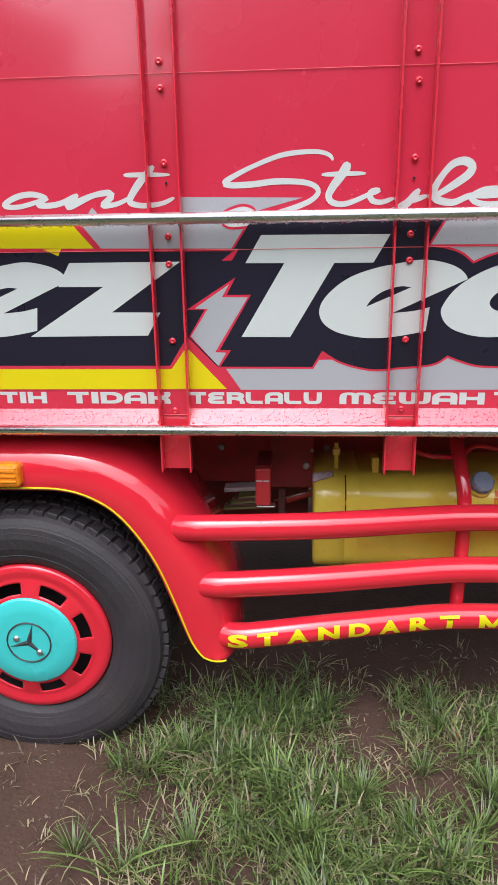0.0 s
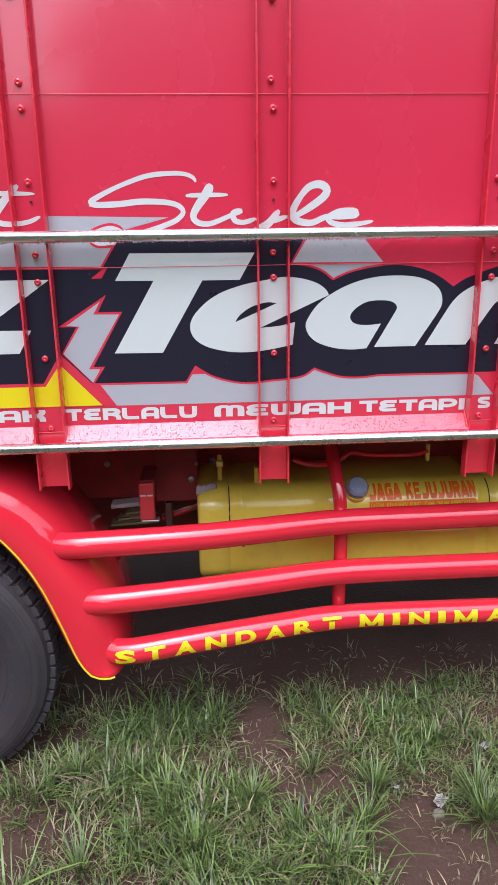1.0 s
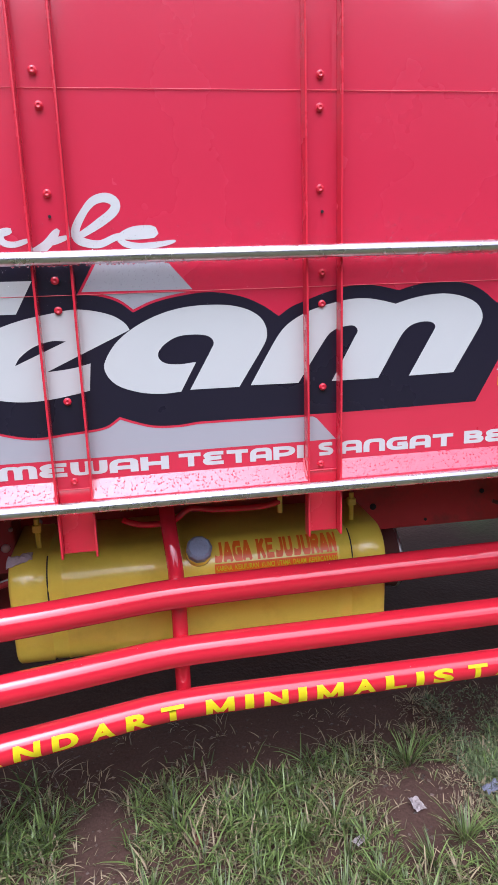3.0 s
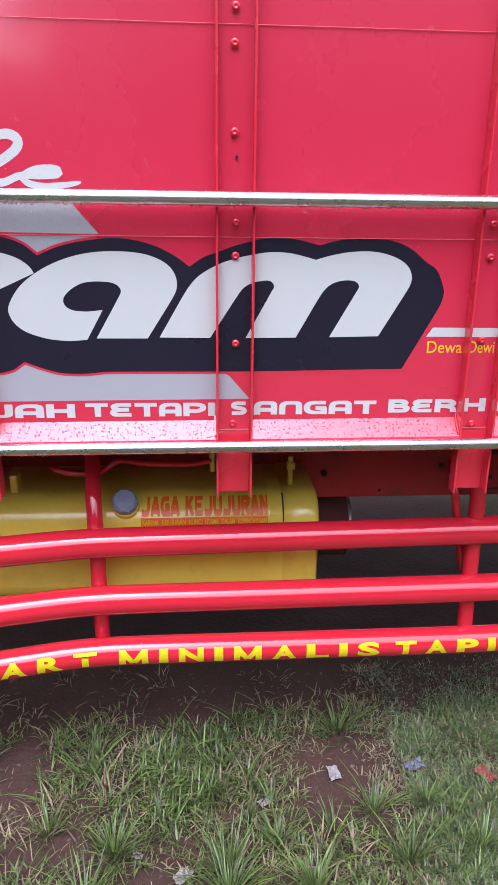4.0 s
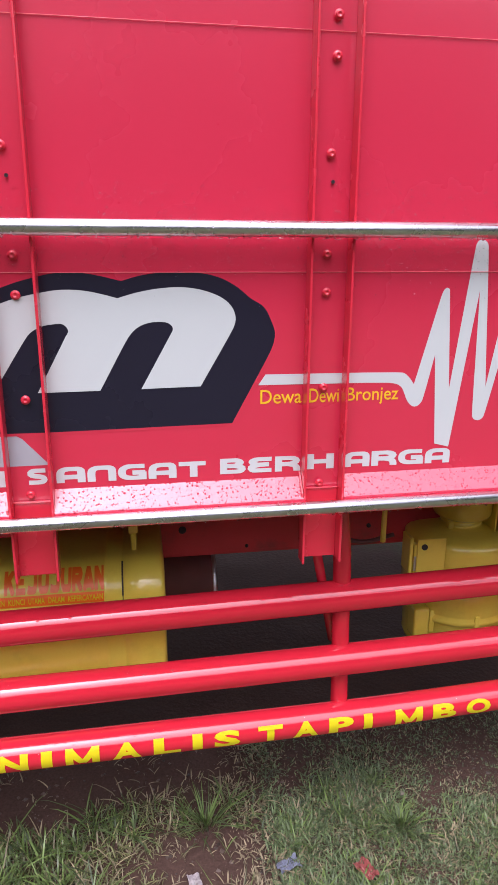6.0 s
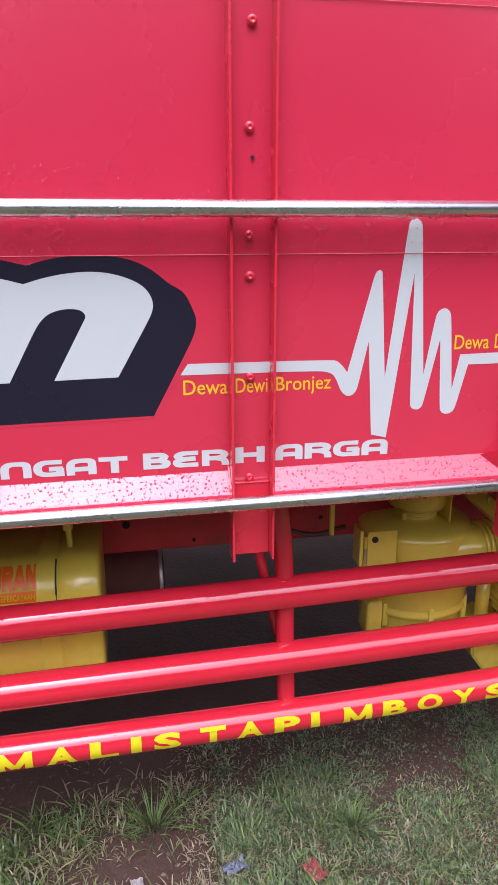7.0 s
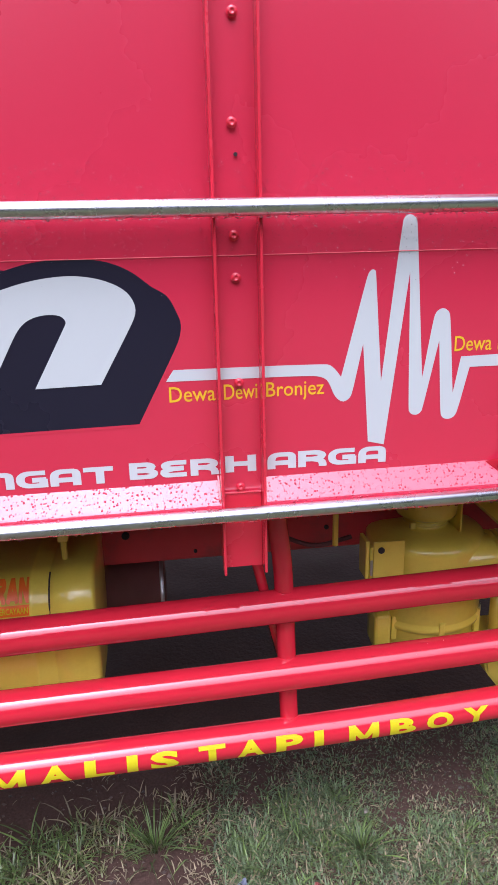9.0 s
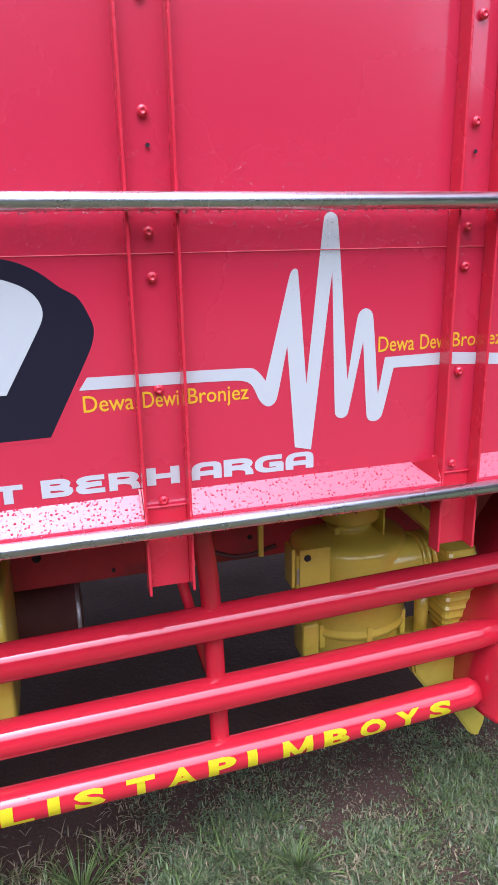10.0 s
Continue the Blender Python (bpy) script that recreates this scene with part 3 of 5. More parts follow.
# sloping ledges between the uprights, each with a corner gusset
def ledge_rise(x):
    return 0.0055 * x - 0.0065


for a, b in zip(RIBS, RIBS[1:]):
    x0, x1 = a + 0.0385, b - 0.0385
    bm = bmesh.new()
    section = [(-0.0005, 0.979), (-0.0305, 0.947), (-0.032, 0.945), (-0.032, 0.926), (-0.029, 0.926), (-0.029, 0.942), (-0.0005, 0.972)]
    ends = [[bm.verts.new((x, y, z + ledge_rise(x))) for y, z in section] for x in (x0, x1)]
    for k in range(len(section)):
        q = (k + 1) % len(section)
        bm.faces.new((ends[0][k], ends[0][q], ends[1][q], ends[1][k]))
    bm.faces.new(ends[0][::-1])
    bm.faces.new(ends[1])
    bmesh.ops.recalc_face_normals(bm, faces=bm.faces[:])
    part("ledge", bm, paint_ledge, truck, "sloping red ledge beaded with rain drops")
    bm = bmesh.new()
    near, far = [[bm.verts.new((x, y, z + ledge_rise(x))) for y, z in ((-0.001, 0.980), (-0.031, 0.948), (-0.031, 0.955), (-0.001, 0.988))] for x in (x1 - 0.0035, x1 - 0.0005)]
    for k in range(4):
        bm.faces.new((near[k], near[(k + 1) % 4], far[(k + 1) % 4], far[k]))
    bm.faces.new(near[::-1])
    bm.faces.new(far)
    bmesh.ops.recalc_face_normals(bm, faces=bm.faces[:])
    part("gusset", bm, paint_rib, truck)
    if abs(b - 1.828) < 0.01:
        bm = bmesh.new()
        fin = [Vector(p) for p in ((x1 - 0.045, -0.002, 0.9815), (x1 - 0.0045, -0.0325, 0.949), (x1 - 0.0045, -0.022, 0.995))]
        face = bm.faces.new([bm.verts.new(p) for p in fin])
        bmesh.ops.solidify(bm, geom=[face], thickness=0.0012)
        bmesh.ops.recalc_face_normals(bm, faces=bm.faces[:])
        part("corner_fin", bm, paint_rib, truck, "small red triangular corner plate")

# bright steel rub rails
for z, r, dz in RAILS:
    rail = part("rub_rail", tube([(X0, RAIL_Y, z - dz), (0.5, RAIL_Y, z), (X1, RAIL_Y, z + dz * (X1 - 0.5) / 2.25)], r, 24), chrome, truck, "bright stainless steel rub rail wet with rain", smooth=True)
    for x in RIBS:
        part("rail_bracket", box(x - 0.0373, x + 0.0373, -FLANGE - 0.0035, -FLANGE - 0.0002, z - 0.006, z + 0.006), paint_rib, truck)

# ---- lettering and stripes on the side ----
BASE, XH = 1151, 1323
glyph_T = [(-88, 1382, 1), (205, 1380, 1), (169, 1318, 1), (80, 1318, 1), (-21, 1148, 1), (-137, 1149, 1), (-35, 1319, 1), (-125, 1320, 1)]
glyph_e = [(384, 1279, 1), (377, 1291), (357, 1306), (321, 1318), (279, 1323), (234, 1317), (168, 1304), (112, 1283), (73, 1254), (52, 1227), (47, 1205), (56, 1182), (81, 1163), (119, 1151), (165, 1145), (216, 1147), (272, 1156), (296, 1161, 1), (302, 1216, 1), (267, 1208), (216, 1203, 1)]
glyph_e_eye = [(156, 1218, 1), (166, 1233), (194, 1253), (233, 1264), (258, 1262, 1)]
glyph_a = [(480, 1148, 1), (439, 1146), (390, 1153), (346, 1173), (328, 1204), (337, 1230), (363, 1262), (417, 1296), (482, 1317), (554, 1322), (609, 1315), (647, 1296), (662, 1272), (661, 1245), (602, 1151, 1), (499, 1151, 1), (546, 1232), (552, 1247), (542, 1259), (514, 1264), (475, 1260), (445, 1241), (437, 1224), (448, 1210), (477, 1205), (514, 1208, 1)]
glyph_m = [(626, 1153, 1), (684, 1250), (706, 1275), (743, 1297), (779, 1310), (810, 1317), (849, 1323), (885, 1322), (916, 1316), (942, 1309, 1), (974, 1318), (1015, 1325), (1057, 1326), (1099, 1317), (1129, 1300), (1141, 1277), (1137, 1257), (1079, 1156, 1), (976, 1154, 1), (1029, 1248), (1033, 1258), (1025, 1267), (1001, 1269), (975, 1261), (957, 1243), (906, 1153, 1), (802, 1152, 1), (854, 1246), (859, 1257), (851, 1267), (833, 1267), (814, 1263), (794, 1250), (729, 1152, 1)]
glyph_z = [(-543, 1325, 1), (-278, 1325, 1), (-449, 1209, 1), (-331, 1208, 1), (-364, 1153, 1), (-656, 1151, 1), (-466, 1269, 1), (-575, 1270, 1), (-558, 1300, 1)]
band_top = [(-1075, 1353, 1), (-155, 1347, 1), (-110, 1416, 1), (324, 1412, 1), (288, 1352, 1), (332, 1346), (366, 1334), (393, 1313, 1), (434, 1330), (489, 1342), (553, 1347), (613, 1336), (656, 1317), (689, 1294, 1), (717, 1312), (744, 1322), (780, 1335), (810, 1343), (838, 1349), (875, 1351), (911, 1346), (949, 1337, 1), (983, 1346), (1024, 1351), (1066, 1351), (1108, 1344), (1140, 1329), (1168, 1307), (1191, 1292), (1205, 1266), (1211, 1246), (1204, 1217), (1135, 1087, 1)]
band_low = [(821, 1082, 1), (516, 1082), (474, 1078), (421, 1080), (379, 1092), (351, 1103, 1), (323, 1085), (279, 1078), (242, 1075), (186, 1070), (141, 1076), (95, 1091), (56, 1115, 1), (32, 1076, 1), (-1129, 1079, 1)]

band = outline(band_top + band_low)
decal("stripe", [outline([(-1059, 1433, 1), (-541, 1425, 1), (-481, 1357, 1), (-1073, 1365, 1)])], 1, vinyl_yellow, side, "yellow vinyl stripe")
decal("stripe", [outline([(-464, 1357, 1), (-508, 1411, 1), (-478, 1448, 1), (-465, 1433, 1), (-270, 1429, 1), (-268, 1467, 1), (7, 1461, 1), (-95, 1435, 1), (-119, 1409, 1), (-154, 1353, 1)])], 1, vinyl_grey, side, "grey vinyl stripe")
decal("stripe", [outline([(294, 1356, 1), (324, 1412, 1), (463, 1413, 1), (514, 1354, 1)])], 1, vinyl_grey, side, "grey vinyl stripe")
decal("stripe", [outline([(318, 1351, 1), (505, 1349, 1), (395, 1313, 1)])], 1, vinyl_grey, side, "grey vinyl stripe")
decal("stripe", [outline([(-187, 1086, 1), (-141, 1019, 1), (242, 1019, 1), (812, 1023, 1), (769, 1072, 1), (698, 1111, 1)])], 1, vinyl_grey, side, "grey vinyl stripe")
edging("band_edge", band, 5, 2, vinyl_red, side, "thin red edge round the black band")
decal("band", [band], 3, vinyl_black, side, "blue-black vinyl band behind the big letters")
decal("flash_edge", [outline([(-149, 1288, 1), (-171, 1248, 1), (-113, 1248, 1), (-191, 1117, 1), (-163, 1117, 1), (-192, 1075, 1), (-264, 1150, 1), (-224, 1214, 1), (-267, 1214, 1)])], 4, vinyl_red, side)
decal("stripe_edge", [outline([(-1129, 1079, 1), (-314, 1079, 1), (-269, 1150, 1), (-141, 1019, 1), (-1142, 1017, 1)])], 4, vinyl_red, side)
decal("flash", [outline([(-164, 1273, 1), (-182, 1243, 1), (-121, 1242, 1), (-202, 1112, 1), (-175, 1111, 1), (-195, 1078, 1), (-260, 1150, 1), (-217, 1215, 1), (-248, 1217, 1)])], 5, vinyl_grey, side, "grey lightning flash")
decal("stripe", [outline([(-1131, 1071, 1), (-310, 1071, 1), (-272, 1125, 1), (-176, 1021, 1), (-1141, 1018, 1)])], 5, vinyl_yellow, side, "yellow vinyl stripe with a peak")

for name, loops in (("letter_T", [glyph_T]), ("letter_e", [glyph_e, glyph_e_eye]), ("letter_a", [glyph_a]), ("letter_m", [glyph_m]), ("letter_z", [glyph_z])):
    decal(name, [outline(l) for l in loops], 6, vinyl_white, side, "large white slanted letter")
moved = [[(p[0] - 934, p[1] + 5, *p[2:]) for p in l] for l in (glyph_e, glyph_e_eye)]
decal("letter_e", [outline(l) for l in moved], 5.5, vinyl_white, side, "large white slanted letter")

pulse = [(1182, 1155, 1), (1195, 1174, 1), (1383, 1173, 1), (1452, 1171), (1463, 1164), (1475, 1149, 1), (1516, 1312), (1523, 1323), (1530, 1320), (1545, 1138, 1), (1573, 1399), (1584, 1407), (1596, 1397), (1618, 1140, 1), (1635, 1247), (1648, 1257), (1661, 1247), (1675, 1111, 1), (1686, 1174, 1), (1801, 1176, 1), (1908, 1168, 1)]
pulse_back = [(1910, 1148, 1), (1802, 1155, 1), (1703, 1155, 1), (1683, 1072), (1669, 1064), (1656, 1072), (1645, 1203, 1), (1620, 1082), (1609, 1075), (1597, 1083), (1588, 1318, 1), (1554, 1025, 1), (1525, 1032, 1), (1512, 1203, 1), (1493, 1116), (1480, 1106), (1466, 1115), (1450, 1145), (1433, 1152), (1383, 1154, 1)]
decal("pulse_line", [outline(pulse + pulse_back)], 2, vinyl_white, side, "white heartbeat line")

swash = [(72, 1537), (67, 1546), (49, 1554), (14, 1556), (-42, 1550), (-104, 1529), (-150, 1508), (-169, 1496), (-159, 1490), (-106, 1491), (-55, 1496), (1, 1494), (31, 1486), (41, 1472), (25, 1455), (-12, 1440), (-54, 1427), (-106, 1417), (-162, 1415), (-159, 1424), (-131, 1430), (-105, 1428)]
swash = swash[:-5] + [(-106, 1412), (-160, 1408), (-168, 1424), (-131, 1438), (-100, 1430)]
brush("script_edge", swash[13:], (20, 26, 24), 2.2, vinyl_red, side)
decal("notch", [outline([(-181, 1326, 1), (-157, 1326, 1), (-141, 1350, 1), (-149, 1350, 1)])], 4, vinyl_red, side)
decal("notch", [outline([(-604, 1356, 1), (-560, 1358, 1), (-568, 1341, 1)])], 4, vinyl_yellow, side)

brush("script_stroke", swash, (8.5, 11.0, 9.8, 13.4, 13.4, 11.0, 13.4, 14.6, 11.0), 2.5, vinyl_white, side, "white handwritten script stroke")
brush("script_stroke", [(107, 1532), (94, 1510), (72, 1481), (64, 1462), (74, 1449), (102, 1446), (144, 1461), (170, 1474)], (22.0, 18.3, 13.4, 11.0, 9.8), 2.5, vinyl_white, side, "white handwritten script stroke")
brush("script_stroke", [(48, 1508), (94, 1509), (145, 1509)], (8.5, 11.0, 7.3), 2.6, vinyl_white, side, "white handwritten script stroke")
brush("script_stroke", [(178, 1474), (157, 1468), (160, 1453), (180, 1448), (209, 1456)], (17.1, 13.4, 11.0, 9.8), 2.5, vinyl_white, side, "white handwritten script stroke")
brush("script_stroke", [(264, 1474), (238, 1445), (206, 1428), (185, 1418)], (14.6, 18.3, 12.2), 2.5, vinyl_white, side, "white handwritten script stroke")
brush("script_stroke", [(243, 1449), (282, 1460)], (14.6, 9.8), 2.5, vinyl_white, side, "white handwritten script stroke")
brush("script_stroke", [(295, 1457), (332, 1478), (368, 1503), (374, 1520), (357, 1530), (331, 1523), (308, 1496), (295, 1469), (303, 1452), (338, 1445), (374, 1458), (411, 1458), (446, 1462), (443, 1470), (406, 1470), (380, 1458), (385, 1446), (417, 1439), (460, 1443), (486, 1448)], (11.0, 17.1, 18.3, 13.4, 17.1, 13.4, 12.2, 14.6, 12.2, 13.4, 7.3), 2.5, vinyl_white, side, "white handwritten script stroke")
brush("script_stroke", [(-581, 1471), (-618, 1479), (-656, 1473), (-685, 1456), (-651, 1452), (-597, 1465), (-581, 1471), (-605, 1456), (-575, 1454), (-545, 1460), (-509, 1477)], (12.2, 13.4, 11.0, 9.8, 13.4, 11.0), 2.5, vinyl_white, side, "white handwritten script stroke")
brush("script_stroke", [(-509, 1477), (-534, 1451), (-476, 1473), (-435, 1479), (-432, 1469), (-452, 1452), (-418, 1455), (-380, 1471)], (13.4, 17.1, 12.2, 14.6, 11.0, 8.5), 2.5, vinyl_white, side, "white handwritten script stroke")
brush("script_stroke", [(-329, 1534), (-356, 1508), (-380, 1478), (-388, 1458), (-359, 1450), (-315, 1454), (-285, 1466)], (13.4, 17.1, 13.4, 11.0, 8.5), 2.5, vinyl_white, side, "white handwritten script stroke")
brush("script_stroke", [(-399, 1516), (-348, 1516), (-293, 1515)], (9.8, 11.0, 6.1), 2.5, vinyl_white, side, "white handwritten script stroke")

for text, x0, x1 in (("TIH", -0.755, -0.633), ("TIDAK", -0.579, -0.318), ("TERLALU", -0.271, 0.056), ("MEWAH", 0.101, 0.445), ("TETAPI", 0.467, 0.740), ("S", 0.772, 0.806), ("ANGAT", 0.822, 1.086), ("BER", 1.113, 1.262), ("H", 1.275, 1.327), ("ARGA", 1.348, 1.558)):
    foot = 0.9835 + 0.0005 * x0 + 0.0055 * max(0.0, x0) ** 1.5
    stroke_word(text, x0, x1, foot, foot + 0.0295, 2, vinyl_white, side, "wide white capital lettering")
for text, x0, x1, z0, z1 in (("Dewa", 1.186, 1.262, 1.120, 1.146), ("Dewi", 1.276, 1.332, 1.120, 1.146), ("Bronjez", 1.347, 1.446, 1.113, 1.146), ("Dewa", 1.673, 1.740, 1.183, 1.209), ("Dewi", 1.751, 1.806, 1.183, 1.209), ("Bronjez", 1.813, 1.912, 1.176, 1.209)):
    word("small_word", text, x0, x1, z0, z1, 2, vinyl_amber, side, "small yellow lettering", bold=0.006)

# ---- below the bed ----
# longitudinal frame and hidden metalwork
bm = box(X0, X1, 0.47, 0.53, 0.60, 0.80, bevel=0.006)
frame_rail = part("chassis_rail", bm, paint_frame, truck, "dull red chassis rail with dark holes")
part("chassis_rail", box(X0, X1, 1.30, 1.36, 0.60, 0.80, bevel=0.006), paint_frame, truck)
for x, z, r in ((-0.25, 0.72, 0.011), (0.02, 0.72, 0.011), (0.09, 0.72, 0.011), (1.068, 0.679, 0.010), (1.238, 0.623, 0.0045), (1.42, 0.70, 0.007), (1.575, 0.66, 0.006)):
    bm = bmesh.new()
    lathe(bm, [(r, 0.0), (r, 0.004), (r * 0.55, 0.006), (0, 0.006)], "Y", 12, (x, 0.4695, z))
    part("frame_bolt", bm, black_hole if x > 1 else steel, frame_rail, smooth=True)
for x in (-0.9, -0.2, 0.5, 1.25, 2.0):
    part("frame_cross_member", box(x, x + 0.06, 0.53, 1.30, 0.64, 0.76), paint_frame, truck)
bm = bmesh.new()
lathe(bm, [(0.0, 0.96), (0.092, 0.96), (0.100, 0.968), (0.100, 1.142), (0.104, 1.144), (0.104, 1.153), (0.094, 1.157), (0.05, 1.160), (0.0, 1.160)], "X", 40, (0, 0.53, 0.492))
drum = part("brake_drum", bm, shaft_brown, truck, "reddish brown steel drum beside the tank", smooth=True)
bm = bmesh.new()
lathe(bm, [(0.1035, 1.1440), (0.1046, 1.1445), (0.1046, 1.1535), (0.1035, 1.1540)], "X", 40, (0, 0.53, 0.492))
part("drum_rim", bm, steel, drum, "worn bright steel rim", smooth=True)
bm = bmesh.new()
lathe(bm, [(0.0, 1.161), (0.042, 1.161), (0.045, 1.17), (0.045, 1.60), (0.065, 1.63), (0.065, 1.68), (0.0, 1.68)], "X", 28, (0, 0.95, 0.48))
part("drive_shaft", bm, shaft_brown, truck, "dark oily shaft under the frame", smooth=True)
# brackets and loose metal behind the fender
part("hanger_box", box(-0.088, 0.046, 0.33, 0.45, 0.634, 0.90, bevel=0.006), shaded_grimy_red, truck, "red bracket plate darkened as in shade, with bolts")
for x, z, r in ((0.042, 0.757, 0.006), (0.024, 0.707, 0.0115)):
    bm = bmesh.new()
    lathe(bm, [(r, 0), (r, 0.005), (r * 0.6, 0.008), (0, 0.008)], "Y", 12, (x, 0.3298, z))
    part("bracket_bolt", bm, steel, truck, "pale galvanised bolt head", smooth=True)
# dark plate standing in for the deep shade seen between the pipes
part("inner_plate", box(-0.45, 0.035, 0.56, 0.57, 0.40, 0.62), shaded_grimy_red, truck)
clip = part("small_bracket", box(-0.121, -0.078, 0.17, 0.20, 0.640, 0.752, bevel=0.005), paint_frame, truck, "small red bracket with a worn label")
part("label_bar", box(-0.118, -0.101, 0.1685, 0.1698, 0.714, 0.7185), vinyl_white, clip)
part("label_bar", box(-0.098, -0.081, 0.1685, 0.1698, 0.714, 0.7185), vinyl_white, clip)
part("bracket_foot", box(-0.118, -0.066, 0.172, 0.20, 0.634, 0.6395, bevel=0.002), steel, clip)
# rear arm of the bracket, in the shade-darkened red
part("small_bracket", box(-0.121, -0.078, 0.2005, 0.34, 0.722, 0.752, bevel=0.004), shaded_grimy_red, truck)


# leaf spring ends, a pale packing strip and a dull red brake rod under the frame
def strip(name, x0, z0, x1, z1, y, thick, mat, label):
    d = Vector((x1 - x0, 0, z1 - z0))
    bm = bmesh.new()
    add_box(bm, 0, d.length, 0, 0.05, 0, thick, bevel=0.0015)
    ob = part(name, bm, mat, truck, label)
    ob.matrix_basis = pose(x0, y, z0, 0, -math.degrees(math.atan2(d.z, d.x)), 0)
    return ob


for k in range(5):
    strip("spring_leaf", -0.235 + 0.012 * k, 0.548 + 0.0095 * k, -0.085 - 0.016 * (k % 3), 0.556 + 0.0095 * k, 0.352 + 0.004 * (k % 2), 0.0068, olive_strip if k % 2 == 0 else shaft_brown, "worn olive and brown leaf spring strip")
strip("packing_strip", -0.232, 0.604, -0.12, 0.612, 0.362, 0.013, cloth, "pale flat packing strip")
strip("packing_strip", -0.055, 0.610, 0.02, 0.622, 0.41, 0.006, cloth, "pale flat packing strip")
part("brake_rod", tube([(-0.075, 0.385, 0.560), (0.06, 0.385, 0.603)], 0.011, 10), paint_frame, truck, "dull red brake rod", smooth=True)
part("brake_rod", tube([(-0.075, 0.375, 0.574), (0.06, 0.375, 0.612)], 0.0025, 8), steel, truck, smooth=True)
part("spring_clamp", box(-0.062, -0.040, 0.345, 0.385, 0.53, 0.625, bevel=0.004), shaft_brown, truck, "dark steel spring clamp")

# wheel
HUB = Vector((-0.746, 0.0, 0.303))
bm = bmesh.new()
prof = [(0.225, 0.012), (0.232, -0.004), (0.25, -0.016), (0.285, -0.027), (0.315, -0.030), (0.345, -0.026), (0.368, -0.014), (0.376, 0.004), (0.383, 0.012), (0.384, 0.20), (0.372, 0.215), (0.34, 0.235), (0.25, 0.22), (0.225, 0.2)]
lathe(bm, [(r, -h) for r, h in prof], "Y", 72, HUB)
wheel = part("wheel", bm, rubber, truck, "worn black rubber tyre sunk in mud", smooth=False)
for r in (0.262, 0.33, 0.352):
    n = 72
    ring = [HUB + Vector((r * math.cos(2 * math.pi * k / n), -0.0 + np.interp(r, [0.25, 0.285, 0.315, 0.345, 0.368], [-0.016, -0.027, -0.030, -0.026, -0.014]), r * math.sin(2 * math.pi * k / n))) for k in range(n + 1)]
    rb = bmesh.new()
    add_tube(rb, ring, 0.0013, 6, caps=False)
    part("sidewall_ring", rb, rubber, wheel)
LUGS = 62
for j, (y0, y1, off) in enumerate(((0.000, 0.052, 0.0), (0.060, 0.098, 0.5), (0.104, 0.142, 0.0), (0.150, 0.203, 0.5))):
    for k in range(LUGS):
        a = 2 * math.pi * (k + off) / LUGS
        at = Matrix.Translation(HUB) @ Matrix.Rotation(-a, 4, "Y")
        if k == 0:
            bm = bmesh.new()
            bmesh.ops.create_cube(bm, size=1.0, matrix=Matrix.Translation((0.3795, (y0 + y1) / 2, 0)) @ Matrix.Rotation(radians(8 if j % 2 else -8), 4, "X") @ Matrix.Diagonal((0.019, y1 - y0, 0.030, 1)))
            bmesh.ops.bevel(bm, geom=bm.edges[:], offset=0.002, segments=1, affect="EDGES")
            first = part("tread_block", bm, rubber, wheel)
            first.matrix_basis = at
        else:
            share("tread_block", first, at, wheel)
bm = bmesh.new()
N = 96
SLOTS = 8


def in_slot(a):
    u = (a / (2 * math.pi) * SLOTS + 0.1) % 1.0
    return 0.2 < u < 0.8


radii = [(0.2275, 0.012), (0.2275, -0.006), (0.222, -0.013), (0.205, -0.015), (0.192, -0.010), (0.182, -0.012), (0.176, -0.014), (0.144, -0.020), (0.135, -0.021), (0.05, -0.021)]
rings = [[bm.verts.new(HUB + Vector((r * math.cos(2 * math.pi * k / N), y, r * math.sin(2 * math.pi * k / N)))) for k in range(N)] for r, y in radii]
for i, (a, b) in enumerate(zip(rings, rings[1:])):
    for k in range(N):
        if i == 6 and in_slot(2 * math.pi * (k + 0.5) / N):
            continue
        bm.faces.new((a[k], a[(k + 1) % N], b[(k + 1) % N], b[k]))
bmesh.ops.recalc_face_normals(bm, faces=bm.faces[:])
bmesh.ops.solidify(bm, geom=bm.faces[:], thickness=0.004)
part("rim_cover", bm, paint_pipe, wheel, "glossy red wheel cover with eight slots", smooth=True)
bm = bmesh.new()
lathe(bm, [(0.0, -0.10), (0.21, -0.10), (0.222, -0.02)], "Y", 48, HUB)
part("drum", bm, black_hole, wheel)
bm = bmesh.new()
lathe(bm, [(0.134, 0.020), (0.134, 0.026), (0.129, 0.0295), (0.09, 0.031), (0.0, 0.0325)], "Y", 64, HUB)
cap = part("hub_cap", bm, teal, wheel, "turquoise painted round hub cap", smooth=True)
bm = bmesh.new()
for k in range(2):
    ring = [HUB + Vector((0.062 * math.cos(2 * math.pi * q / 48), -0.0325, 0.062 * math.sin(2 * math.pi * q / 48))) for q in range(49)]
add_tube(bm, ring, 0.0024, 6, caps=False)
for a in (75, 195, 315):
    d = Vector((math.cos(radians(a)), 0, math.sin(radians(a))))
    s = Vector((-d.z, 0, d.x))
    c = HUB + Vector((0, -0.0335, 0))
    q = [bm.verts.new(p) for p in (c + s * 0.008, c + d * 0.06, c - s * 0.008, c + Vector((0, -0.004, 0)))]
    bm.faces.new((q[0], q[1], q[3]))
    bm.faces.new((q[1], q[2], q[3]))
bmesh.ops.recalc_face_normals(bm, faces=bm.faces[:])
part("emblem", bm, dark_metal, cap, "dark ring with three plain spokes")
